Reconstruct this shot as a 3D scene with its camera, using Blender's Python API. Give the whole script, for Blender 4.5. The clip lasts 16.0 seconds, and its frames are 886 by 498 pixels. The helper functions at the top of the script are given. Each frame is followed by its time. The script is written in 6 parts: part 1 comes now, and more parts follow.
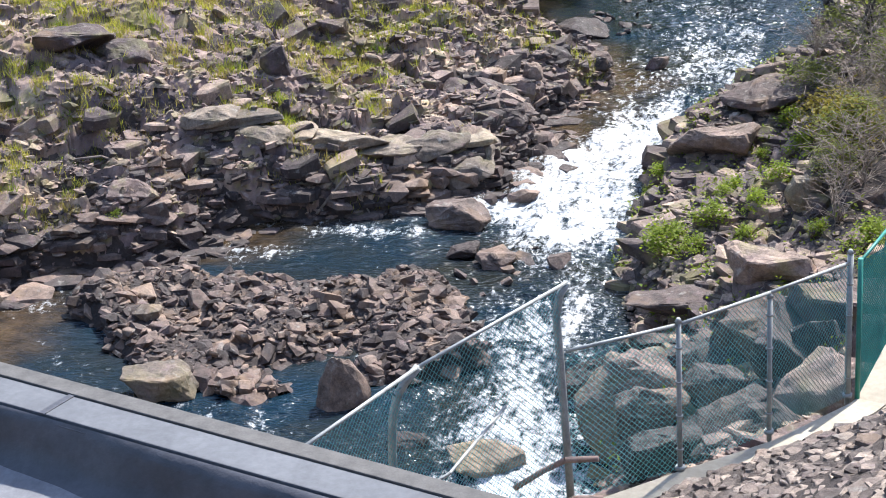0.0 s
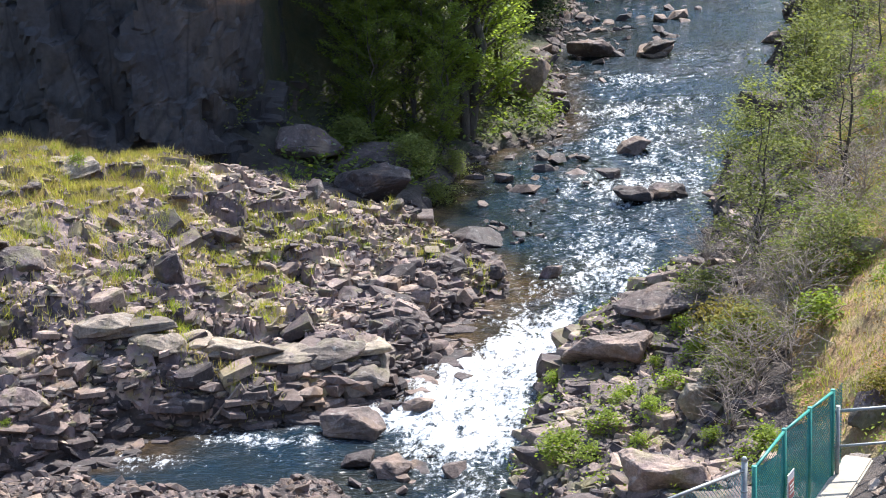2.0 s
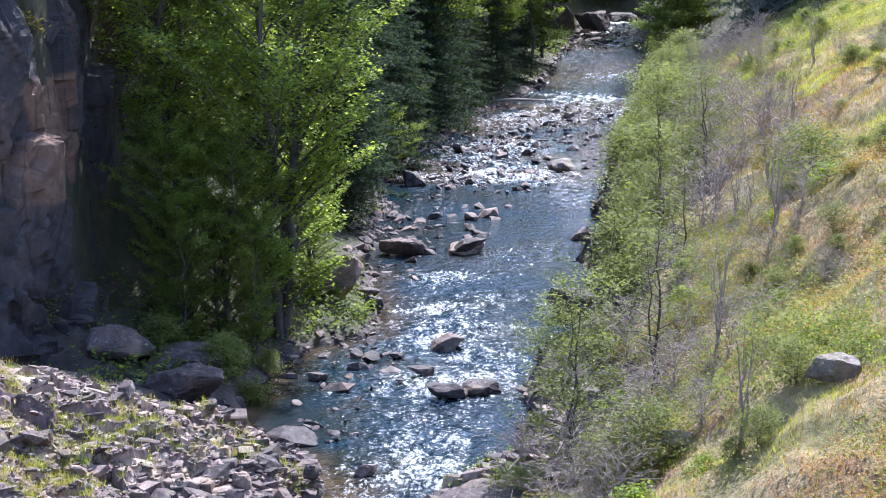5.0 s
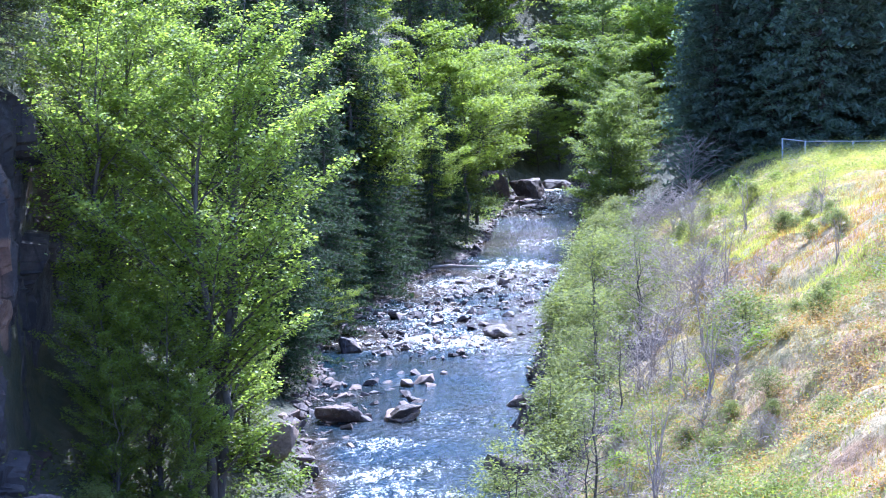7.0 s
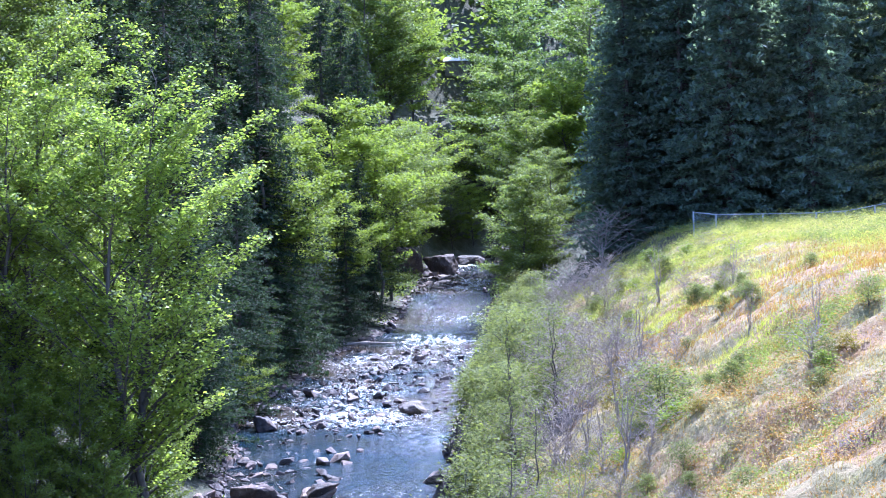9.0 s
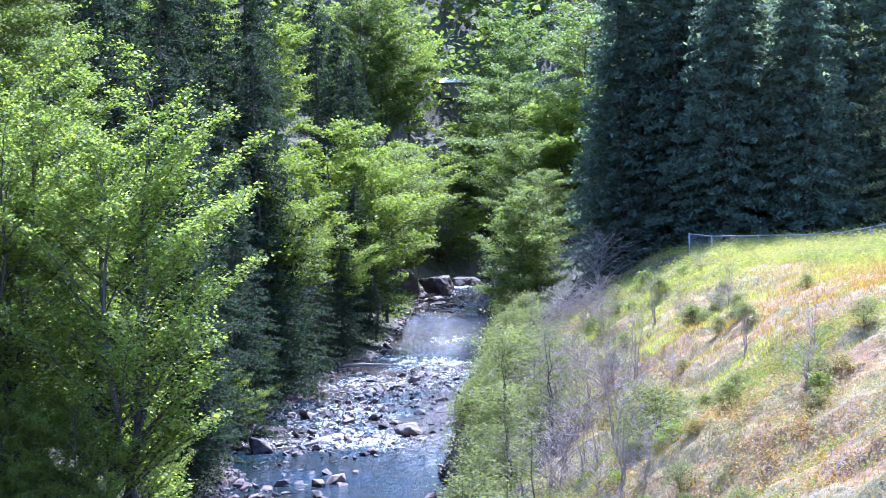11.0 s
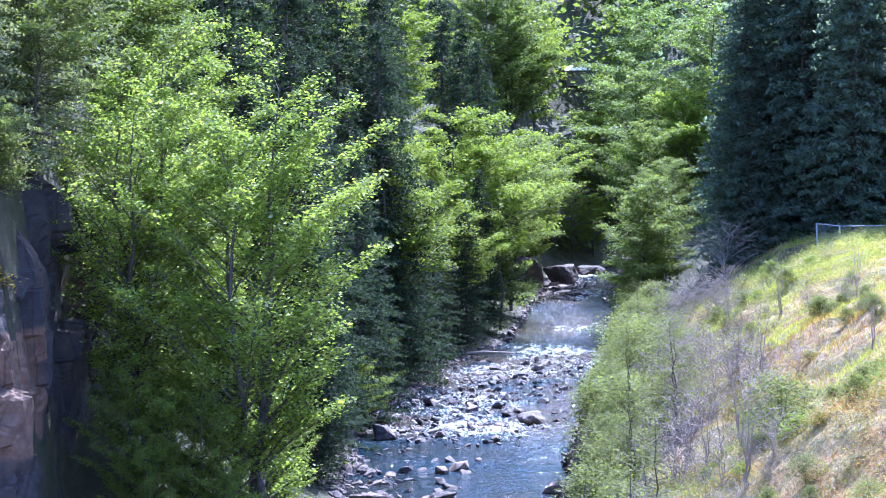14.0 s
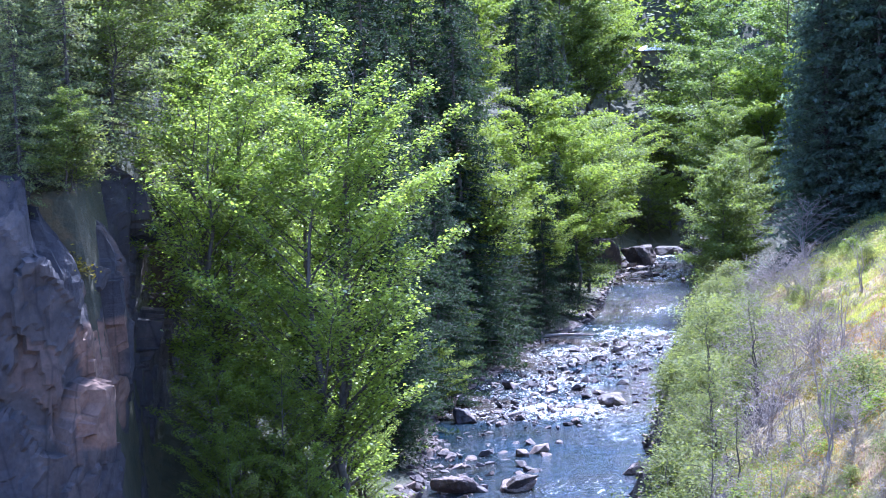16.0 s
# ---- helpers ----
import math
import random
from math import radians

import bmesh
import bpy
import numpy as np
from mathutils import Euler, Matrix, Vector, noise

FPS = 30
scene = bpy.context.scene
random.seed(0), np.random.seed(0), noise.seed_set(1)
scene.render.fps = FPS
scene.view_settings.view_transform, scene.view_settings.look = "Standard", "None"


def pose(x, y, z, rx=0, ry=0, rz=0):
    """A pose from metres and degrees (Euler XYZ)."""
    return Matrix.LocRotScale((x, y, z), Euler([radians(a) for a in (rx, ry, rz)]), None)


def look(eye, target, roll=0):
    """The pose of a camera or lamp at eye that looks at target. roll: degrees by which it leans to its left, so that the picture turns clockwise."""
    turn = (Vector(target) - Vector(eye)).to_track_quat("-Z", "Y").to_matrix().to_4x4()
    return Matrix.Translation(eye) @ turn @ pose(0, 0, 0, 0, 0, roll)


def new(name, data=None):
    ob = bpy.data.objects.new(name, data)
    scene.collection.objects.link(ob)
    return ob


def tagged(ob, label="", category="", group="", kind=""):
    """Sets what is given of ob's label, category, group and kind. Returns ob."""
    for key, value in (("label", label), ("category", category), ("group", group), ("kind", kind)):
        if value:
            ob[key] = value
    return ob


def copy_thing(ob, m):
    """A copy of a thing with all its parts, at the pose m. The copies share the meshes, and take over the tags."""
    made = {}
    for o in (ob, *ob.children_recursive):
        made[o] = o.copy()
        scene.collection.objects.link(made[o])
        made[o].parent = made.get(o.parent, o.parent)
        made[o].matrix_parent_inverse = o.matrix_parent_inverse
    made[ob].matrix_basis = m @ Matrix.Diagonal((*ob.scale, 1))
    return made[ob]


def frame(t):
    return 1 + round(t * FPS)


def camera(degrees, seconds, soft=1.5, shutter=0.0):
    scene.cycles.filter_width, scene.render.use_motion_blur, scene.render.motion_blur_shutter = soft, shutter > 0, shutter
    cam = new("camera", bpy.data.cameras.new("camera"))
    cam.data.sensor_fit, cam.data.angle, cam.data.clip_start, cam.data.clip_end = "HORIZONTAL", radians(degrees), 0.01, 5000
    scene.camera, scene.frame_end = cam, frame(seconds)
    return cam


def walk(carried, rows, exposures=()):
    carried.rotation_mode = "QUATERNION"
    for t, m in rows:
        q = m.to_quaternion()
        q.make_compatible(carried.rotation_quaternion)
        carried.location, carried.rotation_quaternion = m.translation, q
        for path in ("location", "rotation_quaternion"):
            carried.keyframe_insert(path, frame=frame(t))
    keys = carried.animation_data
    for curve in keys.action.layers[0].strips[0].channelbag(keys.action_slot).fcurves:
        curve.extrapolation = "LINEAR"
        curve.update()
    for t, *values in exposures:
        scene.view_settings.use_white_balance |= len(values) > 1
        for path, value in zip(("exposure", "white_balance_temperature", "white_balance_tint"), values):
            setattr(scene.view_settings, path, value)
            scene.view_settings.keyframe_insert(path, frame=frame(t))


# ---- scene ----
cam = camera(25.0, 16.0, soft=1.0)
ROWS = [
    (0.0, pose(0, 0, 17.0, 67.446, 3.211, 9.428)),
    (0.5, pose(0, 0, 17.0, 68.698, 2.991, 8.977)),
    (1.0, pose(0, 0, 17.0, 70.479, 2.717, 8.347)),
    (1.5, pose(0, 0, 17.0, 72.184, 2.429, 7.556)),
    (2.0, pose(0, 0, 17.0, 73.273, 2.250, 6.571)),
    (2.5, pose(0, 0, 17.0, 73.724, 2.187, 5.478)),
    (3.0, pose(0, 0, 17.0, 74.052, 2.081, 4.401)),
    (3.5, pose(0, 0, 17.0, 74.628, 2.003, 3.430)),
    (4.0, pose(0, 0, 17.0, 76.088, 1.902, 2.591)),
    (4.5, pose(0, 0, 17.0, 77.658, 1.793, 1.844)),
    (4.7, pose(0, 0, 17.0, 78.149, 1.688, 1.594)),
    (6.8, pose(0, 0, 17.0, 82.726, 1.547, -0.459)),
    (7.0, pose(0, 0, 17.0, 83.488, 1.472, -0.605)),
    (7.5, pose(0, 0, 17.0, 85.866, 1.256, -1.010)),
    (8.0, pose(0, 0, 17.0, 88.084, 1.103, -1.419)),
    (8.5, pose(0, 0, 17.0, 87.046, 1.374, -2.057)),
    (9.0, pose(0, 0, 17.0, 85.608, 1.937, -3.121)),
    (9.2, pose(0, 0, 17.0, 85.822, 2.026, -3.665)),
    (11.3, pose(0, 0, 17.0, 86.226, 1.822, -2.993)),
    (11.5, pose(0, 0, 17.0, 86.155, 1.771, -2.246)),
    (12.0, pose(0, 0, 17.0, 85.987, 1.570, -0.572)),
    (12.5, pose(0, 0, 17.0, 85.799, 1.496, -0.110)),
    (13.0, pose(0, 0, 17.0, 85.652, 1.461, -0.115)),
    (13.5, pose(0, 0, 17.0, 85.720, 1.543, -0.027)),
    (14.0, pose(0, 0, 17.0, 85.991, 1.789, 0.344)),
    (14.5, pose(0, 0, 17.0, 86.320, 2.100, 0.966)),
    (15.0, pose(0, 0, 17.0, 86.648, 2.336, 1.635)),
    (15.5, pose(0, 0, 17.0, 86.743, 2.494, 2.144)),
    (16.0, pose(0, 0, 17.0, 85.609, 2.938, 2.476)),
]

walk(cam, ROWS, exposures=[(0.0, 1.34, 6300, 10), (2.5, 1.55, 6200, 10), (4.7, 1.66, 5650, 16), (6.8, 2.28, 4900, 21), (7.8, 2.36, 4700, 20), (9.0, 2.14, 4850, 23), (16.0, 2.26, 4800, 25)])

# ---- light ----
SUN_AZ, SUN_EL = radians(26), radians(53)
world = bpy.data.worlds.new("sky")
scene.world = world
world.use_nodes = True
wn = world.node_tree.nodes
sky = wn.new("ShaderNodeTexSky")
sky.sky_type = "NISHITA"
sky.sun_disc = False
sky.sun_elevation, sky.sun_rotation = SUN_EL, SUN_AZ
world.node_tree.links.new(sky.outputs[0], wn["Background"].inputs[0])
wn["Background"].inputs[1].default_value = 0.15
sun_data = bpy.data.lights.new("sun", "SUN")
sun_data.energy, sun_data.angle, sun_data.color = 4.0, radians(0.55), (1.0, 0.965, 0.90)
sun = new("sun", sun_data)
SUN_DIR = Vector((math.sin(SUN_AZ) * math.cos(SUN_EL), math.cos(SUN_AZ) * math.cos(SUN_EL), math.sin(SUN_EL)))
sun.matrix_world = look(SUN_DIR * 200, (0, 0, 0))

rng = np.random.default_rng(7)


# ---- mesh helpers ----
def mesh_np(name, verts, faces, smooth=False):
    """A mesh from an array of corners and an array of faces with equally many corners."""
    verts, faces = np.asarray(verts, np.float32), np.asarray(faces, np.int32)
    me = bpy.data.meshes.new(name)
    k = faces.shape[1]
    me.vertices.add(len(verts))
    me.vertices.foreach_set("co", verts.ravel())
    me.loops.add(faces.size)
    me.loops.foreach_set("vertex_index", faces.ravel())
    me.polygons.add(len(faces))
    me.polygons.foreach_set("loop_start", np.arange(0, faces.size, k, dtype=np.int32))
    me.polygons.foreach_set("use_smooth", np.full(len(faces), smooth))
    me.update(calc_edges=True)
    return me


def attach(name, me, material, parent=None, label=""):
    me.materials.append(material)
    ob = new(name, me)
    if parent is not None:
        ob.parent = parent
    return tagged(ob, label)


def part(name, bm, material, parent, label=""):
    """Links a bmesh as one mesh object under a thing or under a part."""
    me = bpy.data.meshes.new(name)
    bm.to_mesh(me)
    bm.free()
    return attach(name, me, material, parent, label)


def join(pieces):
    """(verts, faces) pairs as one pair."""
    vs, fs, n = [], [], 0
    for v, f in pieces:
        vs.append(v)
        fs.append(np.asarray(f) + n)
        n += len(v)
    return np.concatenate(vs), np.concatenate(fs)


def prisms(p0, p1, r0, r1, sides=5):
    """Tapered rods from p0 to p1, all in one array."""
    p0, p1 = np.asarray(p0, float), np.asarray(p1, float)
    n = len(p0)
    r0, r1 = np.broadcast_to(r0, n), np.broadcast_to(r1, n)
    d = p1 - p0
    d /= np.linalg.norm(d, axis=1)[:, None] + 1e-9
    ref = np.where(np.abs(d[:, 2:]) > 0.9, [[1.0, 0, 0]], [[0, 0, 1.0]])
    u = np.cross(d, ref)
    u /= np.linalg.norm(u, axis=1)[:, None] + 1e-9
    w = np.cross(d, u)
    a = np.arange(sides) * 2 * np.pi / sides
    ring = u[:, None] * np.cos(a)[None, :, None] + w[:, None] * np.sin(a)[None, :, None]
    v = np.stack([p0[:, None] + ring * r0[:, None, None], p1[:, None] + ring * r1[:, None, None]], 1)
    k = np.arange(sides)
    f = np.stack([k, (k + 1) % sides, sides + (k + 1) % sides, sides + k], 1)
    return v.reshape(-1, 3), (f[None] + (np.arange(n) * 2 * sides)[:, None, None]).reshape(-1, 4)


def rod(name, pts, r, material, parent=None, label="", sides=8):
    """A round bar along a line of places."""
    p = np.asarray(pts, float)
    r = np.broadcast_to(r, len(p))
    v, f = prisms(p[:-1], p[1:], r[:-1], r[1:], sides)
    bm = bmesh.new()
    vs = [bm.verts.new(q) for q in v]
    for q in f:
        bm.faces.new([vs[i] for i in q])
    for i in (0, len(vs) - sides):
        bm.faces.new(vs[i:i + sides])
    bmesh.ops.recalc_face_normals(bm, faces=bm.faces)
    for q in bm.faces:
        q.smooth = len(q.verts) == 4
    return part(name, bm, material, parent, label)


def box_bm(x0, y0, z0, x1, y1, z1, bevel=0.0):
    bm = bmesh.new()
    bmesh.ops.create_cube(bm, size=1, matrix=Matrix.LocRotScale(((x0 + x1) / 2, (y0 + y1) / 2, (z0 + z1) / 2), None, (x1 - x0, y1 - y0, z1 - z0)))
    if bevel:
        bmesh.ops.bevel(bm, geom=bm.edges[:], offset=bevel, segments=2, affect="EDGES", profile=0.6)
    return bm


# ---- materials ----
class Nodes:
    """Short hand for a node material."""

    def __init__(self, name):
        self.mat = bpy.data.materials.new(name)
        self.mat.use_nodes = True
        self.tree = self.mat.node_tree
        self.bsdf = self.tree.nodes["Principled BSDF"]
        self.out = self.tree.nodes["Material Output"]
        self.where = self.add("ShaderNodeNewGeometry").outputs["Position"]

    def add(self, kind, **values):
        node = self.tree.nodes.new(kind)
        for k, v in values.items():
            if k in node.inputs:
                self.put(node.inputs[k], v)
        return node

    def put(self, socket, v):
        if isinstance(v, bpy.types.NodeSocket):
            self.tree.links.new(v, socket)
        else:
            socket.default_value = v

    def noise(self, scale, detail=4.0, rough=0.6, vector=None):
        n = self.add("ShaderNodeTexNoise", Scale=scale, Detail=detail, Roughness=rough)
        self.put(n.inputs["Vector"], vector or self.where)
        return n.outputs["Fac"]

    def scaled(self, x, y, z):
        m = self.add("ShaderNodeMapping")
        self.put(m.inputs["Vector"], self.where)
        m.inputs["Scale"].default_value = (x, y, z)
        return m.outputs["Vector"]

    def ramp(self, fac, *stops):
        r = self.add("ShaderNodeValToRGB")
        el = r.color_ramp.elements
        while len(el) < len(stops):
            el.new(0.5)
        for e, (pos, col) in zip(el, stops):
            e.position = pos
            e.color = (col, col, col, 1) if isinstance(col, (int, float)) else (*col, 1)
        self.put(r.inputs[0], fac)
        return r.outputs[0]

    def mix(self, fac, a, b, how="MIX"):
        m = self.tree.nodes.new("ShaderNodeMix")
        m.data_type, m.blend_type = "RGBA", how
        for s, v in ((m.inputs[0], fac), (m.inputs[6], a), (m.inputs[7], b)):
            self.put(s, (*v, 1) if isinstance(v, tuple) and len(v) == 3 else v)
        return m.outputs[2]

    def math(self, op, a, b=0.0):
        m = self.tree.nodes.new("ShaderNodeMath")
        m.operation = op
        self.put(m.inputs[0], a)
        self.put(m.inputs[1], b)
        return m.outputs[0]

    def attr(self, name):
        a = self.tree.nodes.new("ShaderNodeAttribute")
        a.attribute_name = name
        return a.outputs["Fac"]

    def bump(self, height, strength=0.5, distance=0.1, normal=None):
        b = self.add("ShaderNodeBump", Strength=strength, Distance=distance, Height=height)
        if normal is not None:
            self.put(b.inputs["Normal"], normal)
        return b.outputs[0]

    def done(self, color=None, rough=None, normal=None, metal=None):
        for key, v in (("Base Color", color), ("Roughness", rough), ("Normal", normal), ("Metallic", metal)):
            if v is not None:
                self.put(self.bsdf.inputs[key], (*v, 1) if isinstance(v, tuple) and len(v) == 3 else v)
        return self.mat


def rock_material(name, dark, mid, light, moss=0.0):
    n = Nodes(name)
    island = n.add("ShaderNodeNewGeometry").outputs["Random Per Island"]
    who = n.add("ShaderNodeObjectInfo").outputs["Random"]
    pick = n.math("FRACT", n.math("ADD", island, who))
    base = n.ramp(pick, (0.0, dark), (0.3, dark), (0.62, mid), (0.88, light), (1.0, mid))
    c = n.mix(0.75, base, n.ramp(n.noise(3.2, 9, 0.75), (0.32, 0.12), (0.5, 0.8), (0.68, 1.5)), "MULTIPLY")
    c = n.mix(0.7, c, n.ramp(n.noise(17, 8, 0.8), (0.3, 0.35), (0.5, 0.95), (0.7, 1.55)), "MULTIPLY")
    c = n.mix(n.ramp(n.noise(0.9, 5), (0.55, 0.0), (0.7, 0.5)), c, (0.30, 0.19, 0.11))
    c = n.mix(n.ramp(n.noise(2.1, 7, 0.7), (0.57, 0.0), (0.66, 0.55)), c, (0.16, 0.105, 0.115))
    c = n.mix(n.ramp(n.noise(5.5, 5), (0.6, 0.0), (0.72, 0.45)), c, (0.42, 0.40, 0.36))
    if moss:
        c = n.mix(n.ramp(n.noise(1.3, 6), (0.5, 0.0), (0.62, moss)), c, (0.20, 0.19, 0.05))
    b = n.bump(n.noise(6, 10, 0.75), 0.75, 0.07)
    b = n.bump(n.noise(28, 4, 0.6), 0.5, 0.012, b)
    return n.done(c, n.ramp(n.noise(4), (0.3, 0.6), (0.7, 0.9)), b)


ROCK = rock_material("river_rock", (0.05, 0.034, 0.031), (0.135, 0.09, 0.076), (0.27, 0.19, 0.145))
BANK_ROCK = rock_material("bank_rock", (0.075, 0.052, 0.050), (0.20, 0.138, 0.12), (0.40, 0.29, 0.225), 0.35)
# darker copy of the river rock: for wet stones, and as painted shade on boulders
DARK_OR_SHADED_ROCK = rock_material("dark_or_shaded_rock", (0.05, 0.036, 0.034), (0.10, 0.07, 0.062), (0.17, 0.12, 0.10))
PALE_ROCK = rock_material("pale_rock", (0.15, 0.115, 0.092), (0.24, 0.185, 0.14), (0.32, 0.25, 0.18), 0.2)
RIPRAP = rock_material("riprap_stone", (0.13, 0.098, 0.084), (0.25, 0.19, 0.155), (0.38, 0.30, 0.24))


def ground_material():
    n = Nodes("bank_ground")
    # stone tone kept very dark: it paints the shade in gaps between rocks
    stone = n.ramp(n.noise(0.8, 6), (0.3, (0.032, 0.025, 0.024)), (0.5, (0.075, 0.056, 0.05)), (0.7, (0.14, 0.108, 0.088)))
    stone = n.mix(0.7, stone, n.ramp(n.noise(4, 6, 0.7), (0.3, 0.4), (0.7, 1.2)), "MULTIPLY")
    grass = n.ramp(n.noise(0.35, 6, 0.7), (0.3, (0.13, 0.12, 0.04)), (0.42, (0.22, 0.18, 0.065)), (0.5, (0.32, 0.235, 0.11)), (0.58, (0.31, 0.18, 0.08)), (0.7, (0.16, 0.105, 0.075)))
    grass = n.mix(0.7, grass, n.ramp(n.noise(3.5, 6, 0.75), (0.3, 0.45), (0.7, 1.25)), "MULTIPLY")
    # dark forest floor; its tone also holds the shade under the trees
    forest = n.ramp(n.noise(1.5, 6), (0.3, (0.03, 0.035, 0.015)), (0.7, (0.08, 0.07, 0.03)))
    veg = n.math("ADD", n.attr("veg"), n.math("MULTIPLY", n.math("SUBTRACT", n.noise(0.7, 6, 0.65), 0.5), 1.6))
    c = n.mix(n.ramp(veg, (0.42, 0.0), (0.58, 1.0)), stone, grass)
    c = n.mix(n.attr("wood_shade"), c, forest)
    b = n.bump(n.noise(3.0, 9, 0.7), 0.9, 0.25)
    return n.done(c, 0.9, b)


def water_material():
    n = Nodes("river_water")
    foam, ripple, shallow = n.attr("foam"), n.attr("ripple"), n.attr("shallow")
    along = n.scaled(1.0, 0.42, 1.0)
    grain = n.noise(1.7, 8, 0.72, along)
    fine = n.noise(7.0, 7, 0.78, n.scaled(1.0, 0.6, 1.0))
    f = n.math("ADD", foam, n.math("ADD", n.math("MULTIPLY", n.math("SUBTRACT", grain, 0.5), 1.25), n.math("MULTIPLY", n.math("SUBTRACT", fine, 0.5), 1.9)))
    white = n.ramp(f, (0.58, 0.0), (0.74, 0.35), (1.05, 1.0))
    deep = n.ramp(n.noise(0.25, 3), (0.35, (0.006, 0.020, 0.034)), (0.68, (0.016, 0.017, 0.014)))
    deep = n.mix(shallow, deep, n.ramp(n.noise(1.7, 5), (0.35, (0.018, 0.012, 0.007)), (0.65, (0.075, 0.05, 0.028))))
    c = n.mix(white, deep, (0.62, 0.64, 0.66))
    calm = n.math("MULTIPLY", ripple, n.math("SUBTRACT", 1.0, n.math("MULTIPLY", white, 0.6)))
    lively = n.math("ADD", n.math("MULTIPLY", calm, 0.6), 0.4)
    b = n.add("ShaderNodeBump", Distance=0.19, Strength=n.math("MULTIPLY", lively, 0.9), Height=n.noise(3.3, 2, 0.5, n.scaled(0.55, 1.0, 1.0)))
    b2 = n.add("ShaderNodeBump", Distance=0.085, Strength=lively, Height=n.noise(9.5, 2, 0.55, n.scaled(0.5, 1.0, 1.0)), Normal=b.outputs[0])
    n.bsdf.inputs["IOR"].default_value = 1.33
    return n.done(c, n.mix(white, (0.11, 0.11, 0.11), (0.75, 0.75, 0.75)), b2.outputs[0])


def leaf_material(name, dark, light, glow=0.45, rough=0.6, pale=None):
    n = Nodes(name)
    geo = n.add("ShaderNodeNewGeometry").outputs["Random Per Island"]
    who = n.add("ShaderNodeObjectInfo").outputs["Random"]
    c = n.ramp(geo, (0.0, dark), (0.6, tuple((a + b) / 2 for a, b in zip(dark, light))), (1.0, light))
    if pale:
        c = n.mix(n.ramp(n.math("FRACT", n.math("MULTIPLY", geo, 57.0)), (0.94, 0.0), (0.96, 1.0)), c, pale)
    c = n.mix(0.5, c, n.ramp(who, (0.0, 0.75), (1.0, 1.2)), "MULTIPLY")
    c = n.mix(0.4, c, n.ramp(n.noise(0.5, 3), (0.3, 0.6), (0.7, 1.25)), "MULTIPLY")
    n.bsdf.inputs["Specular IOR Level"].default_value = 0.18
    n.done(c, rough)
    tr = n.add("ShaderNodeBsdfTranslucent", Color=n.mix(1.0, c, (1.45, 1.5, 0.8), "MULTIPLY"))
    m = n.add("ShaderNodeMixShader", Fac=glow)
    n.put(m.inputs[1], n.bsdf.outputs[0])
    n.put(m.inputs[2], tr.outputs[0])
    n.put(n.out.inputs["Surface"], m.outputs[0])
    return n.mat


def bark_material(name, a, b):
    n = Nodes(name)
    c = n.ramp(n.noise(9, 6, 0.7, n.scaled(1, 1, 0.25)), (0.3, a), (0.7, b))
    return n.done(c, 0.9, n.bump(n.noise(14, 5, 0.7, n.scaled(1, 1, 0.2)), 0.8, 0.03))


def plain_material(name, a, b, scale, rough=0.7, metal=0.0, bump=0.3, depth=0.01):
    n = Nodes(name)
    c = n.mix(n.ramp(n.noise(scale, 6, 0.65), (0.3, 0.0), (0.7, 1.0)), a, b)
    c = n.mix(0.35, c, n.ramp(n.noise(scale * 9, 4), (0.35, 0.6), (0.65, 1.1)), "MULTIPLY")
    return n.done(c, rough, n.bump(n.noise(scale * 7, 6), bump, depth), metal)


def bedrock_material():
    n = Nodes("bedrock")
    c = n.ramp(n.attr("pick"), (0.15, (0.085, 0.062, 0.066)), (0.4, (0.21, 0.148, 0.138)), (0.6, (0.33, 0.235, 0.19)), (0.85, (0.52, 0.39, 0.28)))
    c = n.mix(0.75, c, n.ramp(n.noise(2.6, 9, 0.75), (0.32, 0.25), (0.5, 0.85), (0.68, 1.4)), "MULTIPLY")
    c = n.mix(n.ramp(n.noise(0.6, 6), (0.52, 0.0), (0.68, 0.6)), c, (0.28, 0.17, 0.10))
    c = n.mix(n.ramp(n.noise(0.9, 6, 0.65), (0.54, 0.0), (0.64, 0.6)), c, (0.24, 0.21, 0.06))
    c = n.mix(n.ramp(n.noise(4.5, 6, 0.7), (0.3, 0.75), (0.4, 0.0)), c, (0.045, 0.036, 0.038))
    b = n.bump(n.noise(5, 8, 0.7), 0.7, 0.06)
    return n.done(c, 0.85, n.bump(n.noise(24, 4, 0.6), 0.5, 0.012, b))


BEDROCK = bedrock_material()
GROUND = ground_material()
WATER = water_material()
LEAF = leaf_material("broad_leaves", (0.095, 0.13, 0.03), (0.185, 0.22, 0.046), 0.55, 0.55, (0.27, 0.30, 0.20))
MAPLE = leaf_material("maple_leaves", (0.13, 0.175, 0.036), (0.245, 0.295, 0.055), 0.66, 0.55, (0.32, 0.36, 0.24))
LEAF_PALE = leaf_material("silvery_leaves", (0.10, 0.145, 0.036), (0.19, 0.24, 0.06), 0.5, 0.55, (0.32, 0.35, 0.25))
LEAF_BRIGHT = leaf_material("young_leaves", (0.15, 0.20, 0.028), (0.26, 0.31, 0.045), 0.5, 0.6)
NEEDLE = leaf_material("pine_needles", (0.10, 0.125, 0.06), (0.24, 0.25, 0.12), 0.45)
# spruce green darkened further to paint the shade along the left bank
SPRUCE = leaf_material("spruce_needles", (0.022, 0.038, 0.02), (0.048, 0.072, 0.036), 0.3, 0.9)
# needle colour lifted towards blue-grey, so haze is painted in
NEEDLE_HAZY = leaf_material("hazy_hemlock_needles", (0.095, 0.135, 0.115), (0.165, 0.21, 0.18), 0.6)
